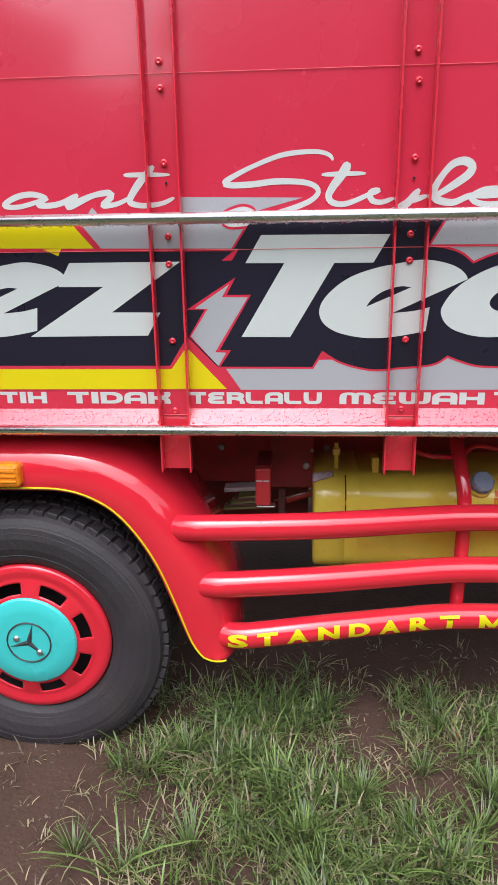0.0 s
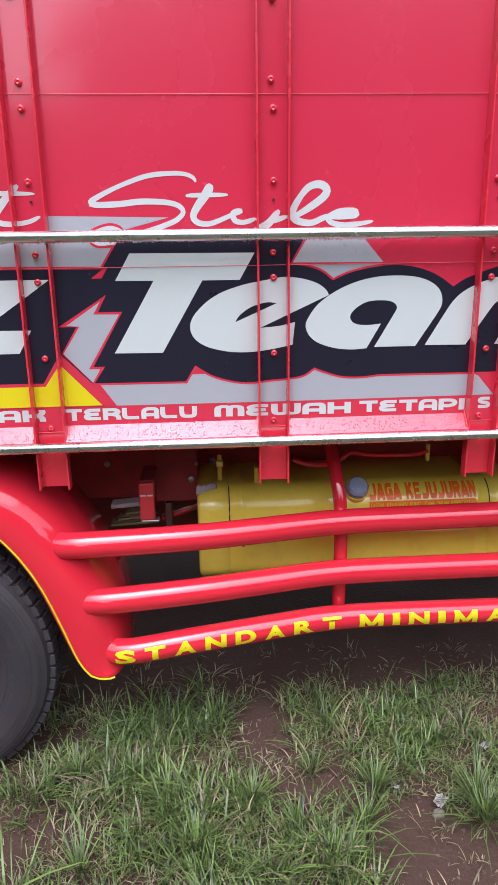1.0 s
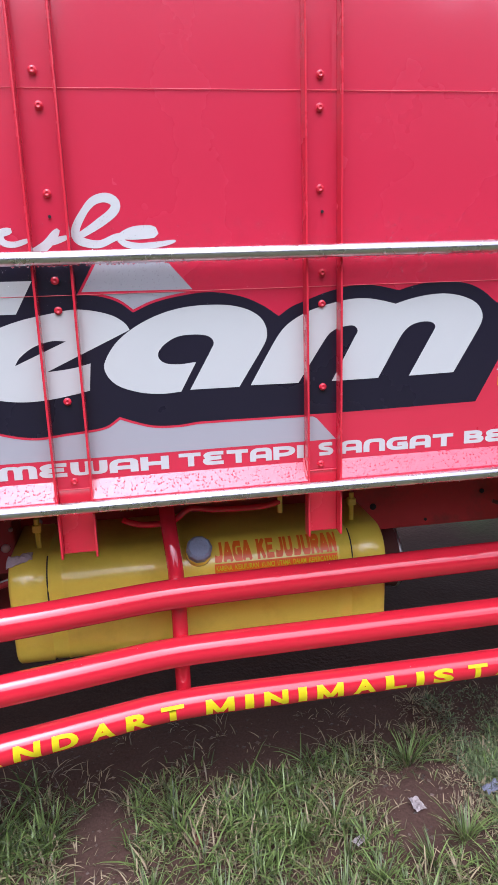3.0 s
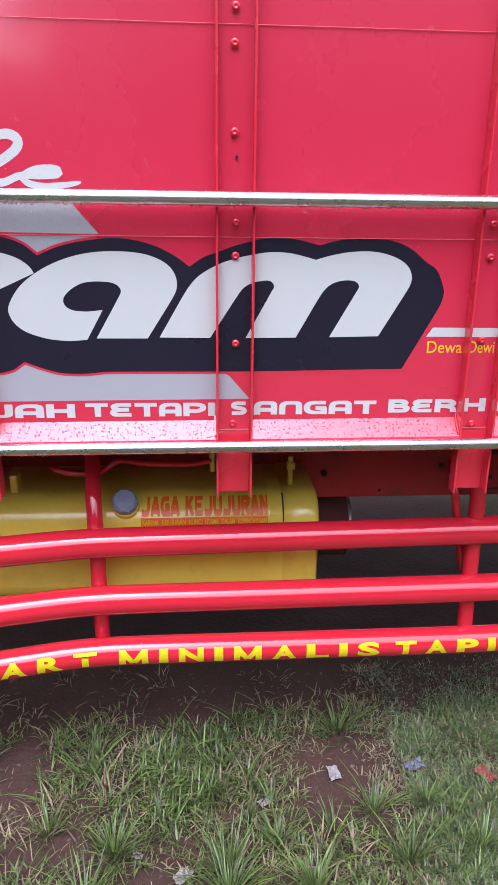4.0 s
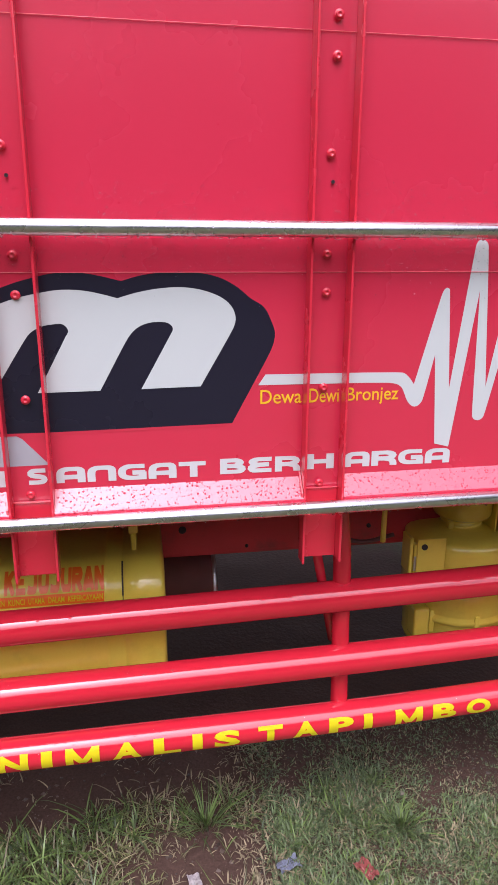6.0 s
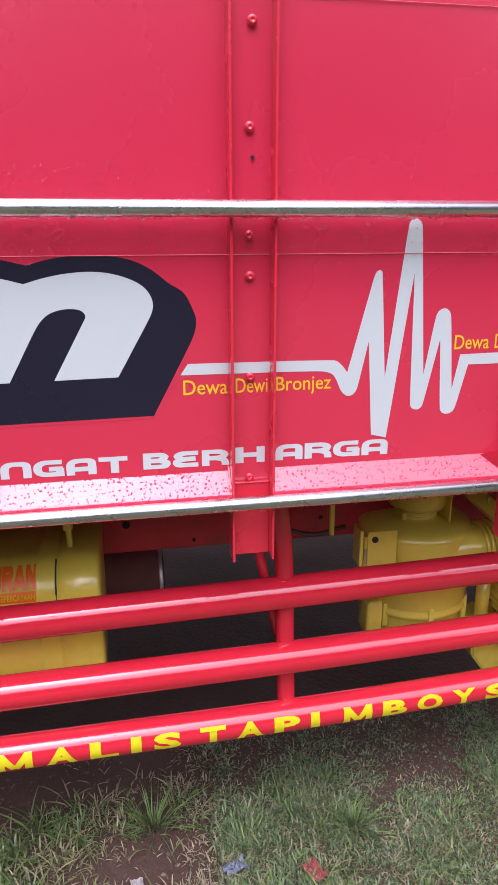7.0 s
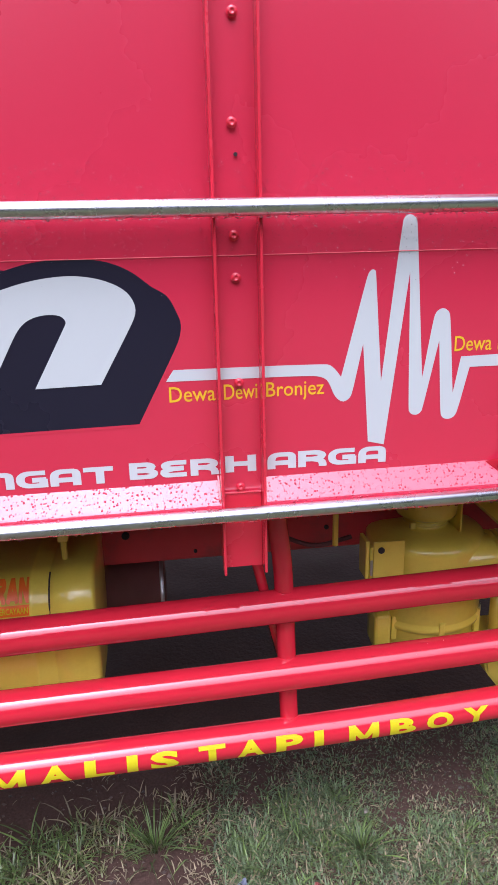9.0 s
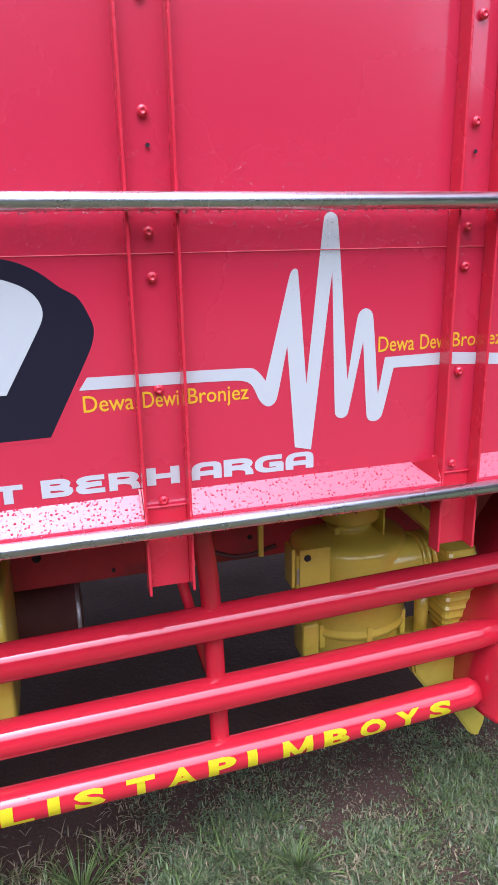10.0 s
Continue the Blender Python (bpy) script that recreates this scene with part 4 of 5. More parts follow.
for dx, dz in ((-0.034, 0.012), (0.028, -0.030)):
    bm = bmesh.new()
    lathe(bm, [(0.009, 0.031), (0.009, 0.036), (0.005, 0.039), (0, 0.039)], "Y", 14, HUB + Vector((dx, 0, dz)))
    part("cap_screw", bm, steel, cap, smooth=True)


# mudguards
def mudguard(mirror, dy):
    inner = catmull([(-1.25, 0.45, 0), (-1.15, 0.61, 0), (-1.0, 0.715, 0), (-0.85, 0.750, 0), (-0.716, 0.755, 0), (-0.621, 0.754, 0), (-0.552, 0.738, 0), (-0.483, 0.698, 0), (-0.423, 0.627, 0), (-0.376, 0.541, 0), (-0.336, 0.434, 0), (-0.295, 0.322, 0), (-0.262, 0.274, 0), (-0.240, 0.265, 0)], 0.012)
    prof = [(0.004, 0.10), (0.0, -0.02), (0.003, -0.031), (0.010, -0.035), (0.03, -0.036), (0.055, -0.034), (0.08, -0.024), (0.10, -0.006), (0.118, 0.025), (0.130, 0.07), (0.136, 0.13), (0.138, 0.25)]
    bm = bmesh.new()
    rows, edge = [], []
    n = len(inner)
    for i, p in enumerate(inner):
        d = (inner[min(i + 1, n - 1)] - inner[max(i - 1, 0)]).normalized()
        nrm = Vector((-d.y, d.x, 0))
        low = max(0.0, min(1.0, (0.62 - p.y) / 0.30)) if i > n // 2 else 0.0
        low = low * low * (3 - 2 * low)
        nrm = (nrm * (1 - low) + Vector((1, 0, 0)) * low).normalized()
        reach = 0.152 * (1 - low) + max(0.055, min(0.19, -0.16 - p.x)) * low
        rows.append([])
        for out, y in prof:
            k = out * reach / 0.138
            q = p + nrm * k
            rows[-1].append(bm.verts.new((mirror - q.x if mirror is not None else q.x, y + dy, q.y)))
        e = p + nrm * 0.010 * reach / 0.138
        edge.append(Vector((mirror - e.x if mirror is not None else e.x, dy - 0.0356, e.y)))
    for a, b in zip(rows, rows[1:]):
        for k in range(len(prof) - 1):
            bm.faces.new((a[k], a[k + 1], b[k + 1], b[k]))
    bmesh.ops.recalc_face_normals(bm, faces=bm.faces[:])
    bmesh.ops.solidify(bm, geom=bm.faces[:], thickness=0.003)
    last = edge[-1]
    edge += [last + Vector((d if mirror is None else -d, 0, h)) for d, h in ((0.014, -0.002), (0.030, -0.001), (0.042, 0.003))]
    guard = part("mudguard", bm, paint_pipe, truck, "rounded glossy red mudguard with a yellow pinstripe", smooth=True)
    part("pinstripe", tube(edge, 0.0025, 8), vinyl_yellow, guard, "thin yellow pinstripe")
    return guard


mudguard(None, 0.0)
part("inner_guard", box(-1.30, -0.45, 0.29, 0.30, 0.30, 0.90), paint_frame, truck)
mudguard(1.885, 0.12)

# amber side marker lamp on the mudguard
lamp = part("marker_lamp", box(-0.86, -0.703, -0.062, -0.02, 0.776, 0.838, bevel=0.010), amber, truck, "amber side marker lamp lens")
for z in (0.790, 0.804, 0.818):
    part("lens_ridge", box(-0.855, -0.711, -0.0645, -0.0615, z, z + 0.006, bevel=0.001), amber, lamp)

# side guard: three long pipes on two uprights
GUARD = ((0.640, -0.315), (0.474, -0.265), (0.318, -0.200))
pipes = []


def guard_line(z, left):
    rise = 0.07 * (0.64 - z) + 0.010
    return [Vector(p) for p in catmull([(left - 0.060, 0.040, z - 0.001), (left, 0.012, z + 0.004), (left + 0.06, -0.001, z + 0.007), (0.05, 0.018, z + rise * 0.6 + 0.004), (0.36, 0.074, z + rise), (0.40, 0.0805, z + rise), (0.44, 0.085, z + rise), (0.48, 0.0878, z + rise), (0.60, 0.095, z + rise * 0.9), (1.0, 0.118, z + rise * 0.45), (1.5, 0.145, z), (2.03, 0.170, z), (2.045 + 0.3 * max(0, z - 0.33), 0.171, z)], 0.03)]


for z, left in GUARD:
    line = guard_line(z, left)
    taper = [1.0] * (len(line) - 2) + [0.97, 0.85]
    pipes.append(part("guard_pipe", tube(line, 0.0358, 28, taper=taper), paint_pipe, truck, "long wet red steel guard pipe", smooth=True))
part("guard_upright", tube(catmull([(0.435, 0.29, 0.93), (0.437, 0.24, 0.85), (0.444, 0.165, 0.76), (0.452, 0.12, 0.64), (0.452, 0.13, 0.31)], 0.03), 0.0195, 16), paint_pipe, truck, "red upright tube of the side guard", smooth=True)
part("guard_upright", tube(catmull([(1.375, 0.12, 0.93), (1.385, 0.13, 0.84), (1.398, 0.14, 0.74), (1.406, 0.155, 0.60), (1.416, 0.165, 0.31)], 0.03), 0.0205, 16), paint_pipe, truck, "red upright tube of the side guard", smooth=True)
part("guard_strut", tube([(1.33, 0.16, 0.82), (1.40, 0.19, 0.50)], 0.011, 10), paint_pipe, truck, "thin red diagonal strut", smooth=True)


# yellow words along the lowest pipe
def pipe_word(text, x0, x1, z, left):
    line = guard_line(z, left)
    xs, ys, zs = [p.x for p in line], [p.y for p in line], [p.z for p in line]
    share_of = [0.36 if c == "I" else 1.16 if c == "M" else 1.06 if c == "O" else 0.95 if c in "LST" else 1.0 for c in text]
    gap = 0.42
    unit = (x1 - x0) / (sum(share_of) + gap * (len(text) - 1))
    x = x0
    for c, wide in zip(text, share_of):
        def on_pipe(u, v, n):
            px, a, r = x + u * unit * wide, radians(-27 + 63 * v), 0.0370 + 0.00004 * n
            dy, dz = (np.interp(px + 0.01, xs, ys) - np.interp(px - 0.01, xs, ys)) / 0.02, (np.interp(px + 0.01, xs, zs) - np.interp(px - 0.01, xs, zs)) / 0.02
            r /= math.sqrt(1 - (dz * math.sin(a) - dy * math.cos(a)) ** 2 / (1 + dy * dy + dz * dz))
            return Vector((px, np.interp(px, xs, ys) - r * math.cos(a), np.interp(px, xs, zs) + r * math.sin(a)))

        if c == "M":
            bm = pen_letter(BLOCK[c], 0.22, on_pipe)
        else:
            bm = word_mesh(c, bold=0.048)
            bmesh.ops.triangulate(bm, faces=bm.faces[:])
            for cut in (0.2, 0.4, 0.6, 0.8):
                bmesh.ops.bisect_plane(bm, geom=bm.verts[:] + bm.edges[:] + bm.faces[:], plane_co=(0, cut, 0), plane_no=(0, 1, 0))
            for v in bm.verts:
                v.co = on_pipe(v.co.x, v.co.y, 0)
        part("letter", bm, vinyl_yellow, pipes[2], "yellow block capital on the pipe")
        x += (wide + gap) * unit


for text, x0, x1 in (("STANDART", -0.188, 0.4475), ("MINIMALIS", 0.500, 1.165), ("TAPI", 1.207, 1.482), ("MBOYS", 1.539, 1.958)):
    pipe_word(text, x0, x1, *GUARD[2])

# fuel tank
TY, TZ, TC = 0.20, 0.63, 0.08


def tank_line(out=0.0):
    """The tank's section as (y, z): a box with a wide round upper edge."""
    p = []
    for cy, cz, r, a0, a1, n in ((0.28, 0.63, TC, 0, 90, 10), (0.56, 0.65, 0.06, 90, 180, 6), (0.57, 0.47, 0.05, 180, 270, 6), (0.25, 0.475, 0.05, 270, 360, 6)):
        for k in range(n + 1):
            a = radians(a0 + (a1 - a0) * k / n)
            p.append((cy - (r + out) * math.cos(a), cz + (r + out) * math.sin(a)))
    return p


def on_tank(x, s, out=0.0):
    """A point s metres up the tank's front, counted from where the round edge begins."""
    if s <= 0:
        return Vector((x, TY - out, TZ + s))
    a = min(s / TC, math.pi / 2)
    q = Vector((x, 0.28 - (TC + out) * math.cos(a), TZ + (TC + out) * math.sin(a)))
    return q + Vector((0, max(0.0, s - TC * math.pi / 2), 0))


bm = bmesh.new()
rows = []
for x, out in ((0.043, -0.010), (0.046, -0.003), (0.052, 0.002), (0.133, 0.002), (0.135, -0.002), (0.139, -0.002), (0.141, 0.0), (0.170, 0.0), (0.172, 0.002), (0.176, 0.002), (0.178, 0.0), (0.876, 0.0), (0.878, 0.002), (0.884, 0.002), (0.886, 0.0), (0.914, 0.0), (0.916, -0.002), (0.920, -0.002), (0.922, 0.002), (1.004, 0.002), (1.009, -0.003), (1.012, -0.010)):
    rows.append([bm.verts.new((x, y, z)) for y, z in tank_line(out)])
for a, b in zip(rows, rows[1:]):
    for k in range(len(a)):
        bm.faces.new((a[k], a[(k + 1) % len(a)], b[(k + 1) % len(b)], b[k]))
bm.faces.new(rows[0])
bm.faces.new(rows[-1][::-1])
bmesh.ops.recalc_face_normals(bm, faces=bm.faces[:])
tank = part("fuel_tank", bm, tank_yellow, truck, "yellow painted steel fuel tank with end bands", smooth=True)
bm = bmesh.new()
add_tube(bm, [on_tank(0.515, 0.063, -0.005), on_tank(0.515, 0.063, 0.018)], 0.034, 20)
part("filler_neck", bm, tank_yellow, tank, smooth=True)
bm = bmesh.new()
add_tube(bm, [on_tank(0.515, 0.063, 0.012), on_tank(0.515, 0.063, 0.038), on_tank(0.515, 0.063, 0.046)], 0.033, 10, taper=[1, 1, 0.8])
part("filler_cap", bm, cap_blue, tank, "faded blue-grey fuel cap wrapped in plastic")


def tank_words(text, x0, x1, s0, s1, mat, bold, out, label):
    bm = word_mesh(text, bold=bold)
    for c in (0.25, 0.5, 0.75):
        bmesh.ops.bisect_plane(bm, geom=bm.verts[:] + bm.edges[:] + bm.faces[:], plane_co=(0, c, 0), plane_no=(0, 1, 0))
    for v in bm.verts:
        v.co = on_tank(x0 + v.co.x * (x1 - x0), s0 + v.co.y * (s1 - s0), out)
    part("sticker_word", bm, mat, tank, label)


def tank_capitals(text, x0, x1, s0, s1):
    """Heavy orange capitals, each a piece of vinyl."""
    unit = (x1 - x0) / (len(text) + 0.14 * (len(text) - 1))
    for k, c in enumerate(text):
        x = x0 + 1.14 * unit * k
        bm = pen_letter(BLOCK[c], 0.34 if c not in "E" else 0.25, lambda u, v, n: on_tank(x + u * unit, s0 + v * (s1 - s0), 0.0012 + 0.00004 * n))
        part("sticker_letter", bm, vinyl_orange, tank, "heavy orange sticker capital")


tank_capitals("JAGA", 0.554, 0.650, 0.034, 0.090)
tank_capitals("KEJUJURAN", 0.666, 0.879, 0.034, 0.090)
x = 0.557
for text in ("KARENA", "KEJUJURAN", "KUNCI", "UTAMA", "DALAM", "KEPERCAYAAN"):
    wide = 0.0068 * len(text)
    tank_words(text, x, x + wide, 0.013, 0.026, vinyl_yellow, 0.015, 0.0018, "small yellow sticker lettering")
    x += wide + 0.0078
bm = bmesh.new()
rows = [[bm.verts.new(on_tank(x, s, 0.0009)) for s in (0.008, 0.014, 0.020, 0.026, 0.031)] for x in (0.553, 0.66, 0.77, 0.879)]
for a, b in zip(rows, rows[1:]):
    for k in range(4):
        bm.faces.new((a[k], a[k + 1], b[k + 1], b[k]))
bmesh.ops.recalc_face_normals(bm, faces=bm.faces[:])
part("sticker_strip", bm, vinyl_orange, tank, "orange sticker strip")
for x in (0.112, 0.945):
    part("strap_bolt", tube([(x, 0.30, 0.70), (x, 0.30, 0.79)], 0.007, 8), tank_yellow, tank)
    part("strap_nut", box(x - 0.011, x + 0.011, 0.289, 0.311, 0.755, 0.775, bevel=0.003), tank_yellow, tank)
for x in (0.137, 0.918):
    part("tank_gap", tube([on_tank(x, s, -0.0012) for s in (-0.03, 0.0, 0.02, 0.04, 0.06, 0.08, 0.1)], 0.0018, 6), black_hole, tank, "dark gap beside the end band")
bm = bmesh.new()
lathe(bm, [(0.006, 0), (0.006, 0.004), (0, 0.005)], "Y", 10, on_tank(0.176, -0.09, 0.0))
part("tank_plug", bm, black_hole, tank)
part("tank_bracket", box(0.215, 0.235, 0.27, 0.31, 0.70, 0.755, bevel=0.004), tank_yellow, tank)
# rag on the tank
bm = bmesh.new()
rag_rows = [[bm.verts.new(on_tank(0.040 + 0.062 * u + 0.006 * noise.noise(Vector((u * 5, w * 5, 2))), 0.068 + 0.026 * w + 0.02 * u, 0.004 + 0.018 * abs(noise.noise(Vector((u * 6, w * 4, 5)))))) for w in [k / 5 for k in range(6)]] for u in [k / 10 for k in range(11)]]
for a, b in zip(rag_rows, rag_rows[1:]):
    for k in range(5):
        bm.faces.new((a[k], a[k + 1], b[k + 1], b[k]))
bmesh.ops.recalc_face_normals(bm, faces=bm.faces[:])
bmesh.ops.solidify(bm, geom=bm.faces[:], thickness=0.003)
tagged(part("rag", bm, cloth, smooth=True), "crumpled pale rag lying on the yellow tank", "rag")
part("fuel_hose", tube(catmull([(0.33, 0.24, 0.79), (0.37, 0.235, 0.775), (0.45, 0.235, 0.775), (0.50, 0.24, 0.805), (0.56, 0.245, 0.795), (0.68, 0.25, 0.79), (0.735, 0.25, 0.80)], 0.015), 0.008, 10), paint_pipe, truck, "thin red bent fuel line", smooth=True)
part("hose_fitting", tube([(0.735, 0.25, 0.77), (0.735, 0.25, 0.82)], 0.007, 8), tank_yellow, truck)

# yellow air cleaner
AC = Vector((1.825, 0.433, 0.0))
bm = bmesh.new()
lathe(bm, [(0, 0.325), (0.122, 0.325), (0.134, 0.331), (0.138, 0.345), (0.139, 0.425), (0.142, 0.430), (0.150, 0.434), (0.152, 0.446), (0.146, 0.454), (0.149, 0.458), (0.149, 0.636), (0.148, 0.648), (0.143, 0.656), (0.134, 0.662), (0.110, 0.667), (0.075, 0.669), (0.058, 0.670), (0.052, 0.673), (0.052, 0.677), (0.056, 0.678), (0.056, 0.682), (0.052, 0.683), (0.052, 0.688), (0.062, 0.693), (0.075, 0.700), (0.079, 0.709), (0.081, 0.775), (0.072, 0.793), (0.05, 0.80), (0.05, 0.90), (0, 0.90)], "Z", 64, AC)
cleaner = part("air_cleaner", bm, tank_yellow, truck, "yellow painted round air cleaner canister", smooth=True)
elbow = catmull([(1.83, 0.36, 0.592), (1.90, 0.35, 0.595), (1.97, 0.36, 0.592), (2.03, 0.40, 0.58)], 0.02)
part("outlet_pipe", tube(elbow, 0.062, 28), tank_yellow, cleaner, smooth=True)
for k in range(3):
    bm = bmesh.new()
    x = (1.962, 1.976, 1.992)[k]
    lathe(bm, [(0.060, x), (0.0695, x + 0.001), (0.0695, x + 0.008), (0.060, x + 0.009)], "X", 28, (0, 0.357, 0.594))
    part("clamp_ring", bm, tank_yellow, cleaner, smooth=True)
part("neck_clamp", box(1.768, 1.782, 0.386, 0.400, 0.672, 0.690, bevel=0.002), tank_yellow, cleaner)
plate = part("mounting_plate", box(1.646, 1.722, 0.300, 0.306, 0.545, 0.687, bevel=0.002), tank_yellow, cleaner, "yellow mounting plate with a bolt hole")
bm = bmesh.new()
lathe(bm, [(0.008, 0), (0.008, 0.003), (0.005, 0.004), (0, 0.004)], "Y", 12, (1.664, 0.2995, 0.667))
part("plate_bolt", bm, black_hole, plate)
part("mounting_plate", box(1.629, 1.639, 0.308, 0.36, 0.590, 0.688, bevel=0.003), tank_yellow, cleaner)
part("plate_hinge", box(1.640, 1.650, 0.306, 0.322, 0.55, 0.672, bevel=0.002), tank_yellow, cleaner)
part("plate_link", box(1.640, 1.646, 0.3030, 0.3058, 0.600, 0.640, bevel=0.001), steel, cleaner)
part("lower_clamp", box(1.662, 1.705, 0.318, 0.37, 0.390, 0.480, bevel=0.008), tank_yellow, cleaner)
for a in (222, 268, 318):
    c = AC + Vector((0.147 * math.cos(radians(a)), 0.147 * math.sin(radians(a)), 0.430))
    part("latch", box(c.x - 0.007, c.x + 0.007, c.y - 0.006, c.y + 0.006, c.z - 0.028, c.z + 0.036, bevel=0.002), tank_yellow, cleaner)
bm = bmesh.new()
rings = []
for k in range(31):
    u = k / 30
    grow = -0.018 * max(0.0, 1 - 4 * u) + (0.003 if k % 3 == 1 else 0.0)
    x0, x1, y0, y1, c = 2.010 - grow, 2.088 + grow, 0.262 - grow, 0.345, 0.012
    loop = [(x0 + c, y0), (x1 - c, y0), (x1 - c / 3, y0 + c / 3), (x1, y0 + c), (x1, y1), (x0, y1), (x0, y0 + c), (x0 + c / 3, y0 + c / 3)]
    rings.append([bm.verts.new((px, py, 0.412 + 0.235 * u)) for px, py in loop])
for a, b in zip(rings, rings[1:]):
    for k in range(8):
        bm.faces.new((a[k], a[(k + 1) % 8], b[(k + 1) % 8], b[k]))
bm.faces.new(rings[0][::-1])
bm.faces.new(rings[-1])
bmesh.ops.recalc_face_normals(bm, faces=bm.faces[:])
part("ribbed_duct", bm, tank_yellow, truck, "ribbed yellow rectangular duct beside the air cleaner")
part("duct_stub", tube([(1.985, 0.33, 0.40), (1.985, 0.33, 0.52)], 0.018, 16), tank_yellow, truck, smooth=True)
arm = part("support_arm", tube([(1.915, 0.42, 0.775), (2.00, 0.26, 0.690)], 0.026, 4), tank_yellow, truck, "ribbed yellow bracket arm")
for k in range(5):
    p = Vector((1.915, 0.42, 0.775)).lerp(Vector((2.00, 0.26, 0.690)), 0.2 + 0.17 * k)
    part("arm_rib", box(p.x - 0.002, p.x + 0.002, p.y - 0.024, p.y + 0.018, p.z - 0.022, p.z + 0.022), tank_yellow, arm)
part("support_plate", box(1.885, 1.89, 0.36, 0.60, 0.66, 0.80, bevel=0.002), tank_yellow, truck, "yellow upright plate behind the canister")
part("hanging_rod", tube([(1.553, 0.30, 0.90), (1.553, 0.30, 0.69)], 0.007, 8), tank_yellow, truck, "thin yellow rod")
bm = bmesh.new()
shape = ((1.925, 0.375), (1.935, 0.325), (1.974, 0.272), (2.068, 0.172), (2.112, 0.105), (2.139, 0.088), (2.155, 0.13), (2.17, 0.39), (1.925, 0.39))
front, back = [[bm.verts.new((x, y, z)) for x, z in shape] for y in (0.262, 0.42)]
bm.faces.new(front[::-1])
bm.faces.new(back)
for k in range(len(shape)):
    q = (k + 1) % len(shape)
    bm.faces.new((front[k], front[q], back[q], back[k]))
bmesh.ops.recalc_face_normals(bm, faces=bm.faces[:])
bmesh.ops.bevel(bm, geom=bm.edges[:], offset=0.006, segments=2, affect="EDGES")
part("lower_housing", bm, tank_yellow, truck, "yellow sheet steel housing with a pointed foot")
bm = bmesh.new()
add_tube(bm, [Vector(p) for p in catmull([(1.44, 0.33, 0.90), (1.47, 0.32, 0.81), (1.52, 0.33, 0.79), (1.55, 0.35, 0.83), (1.5, 0.36, 0.88)], 0.02)], 0.011, 10)
part("rubber_hose", bm, black_hole, truck, "black rubber hose loop", smooth=True)
part("brake_pipe", tube(catmull([(1.42, 0.40, 0.69), (1.52, 0.38, 0.655), (1.62, 0.40, 0.66)], 0.02), 0.006, 8), shaft_brown, truck, smooth=True)


# ---- litter and stones on the grass ----
def scrap(name, x, y, size, mat, label, category, seed):
    """A crumpled scrap: a torn sheet folded in ridges, lying on the grass."""
    bm = bmesh.new()
    n = 11
    turn = seed * 1.7
    rows = []
    for i in range(n):
        rows.append([])
        for j in range(n):
            u, w = i / (n - 1) - 0.5, j / (n - 1) - 0.5
            r = 1 + 0.3 * noise.noise(Vector((u * 2.5 + seed, w * 2.5, 0)))
            a, b = u * size * r * 2.0, w * size * r * 1.25
            px, py = x + a * math.cos(turn) - b * math.sin(turn), y + a * math.sin(turn) + b * math.cos(turn)
            fold = abs(noise.noise(Vector((u * 3.2, w * 3.2, seed)))) + 0.5 * abs(noise.noise(Vector((u * 8, w * 8, seed + 5))))
            rows[-1].append(bm.verts.new((px, py, ground_height(px, py) + 0.012 + size * 0.55 * fold)))
    for a, b in zip(rows, rows[1:]):
        for k in range(n - 1):
            bm.faces.new((a[k], b[k], b[k + 1], a[k + 1]))
    bmesh.ops.solidify(bm, geom=bm.faces[:], thickness=0.0012)
    return tagged(part(name, bm, mat), label, category)


scrap("paper_scrap", 1.053, 0.044, 0.024, paper, "crumpled white paper scrap on wet grass", "litter", 1)
scrap("wrapper", 1.276, 0.057, 0.026, litter_blue, "crumpled blue-grey wrapper on wet grass", "litter", 2)
scrap("wrapper", 1.45, 0.01, 0.029, litter_red, "flattened red and white wrapper on wet grass", "litter", 3)
scrap("paper_scrap", 0.862, -0.048, 0.018, paper, "small white paper scrap in the grass", "litter", 4)
scrap("paper_scrap", 0.659, -0.249, 0.022, paper, "pale torn paper in the grass", "litter", 6)
scrap("paper_scrap", 0.555, -0.197, 0.012, paper, "tiny white paper scrap in the grass", "litter", 9)
scrap("fallen_leaf", -0.135, -0.224, 0.022, leaf_brown, "small brown-red fallen leaf in grass", "leaf", 7)
scrap("fallen_leaf", 0.46, 0.02, 0.016, leaf_brown, "small brown-red fallen leaf in grass", "leaf", 12)


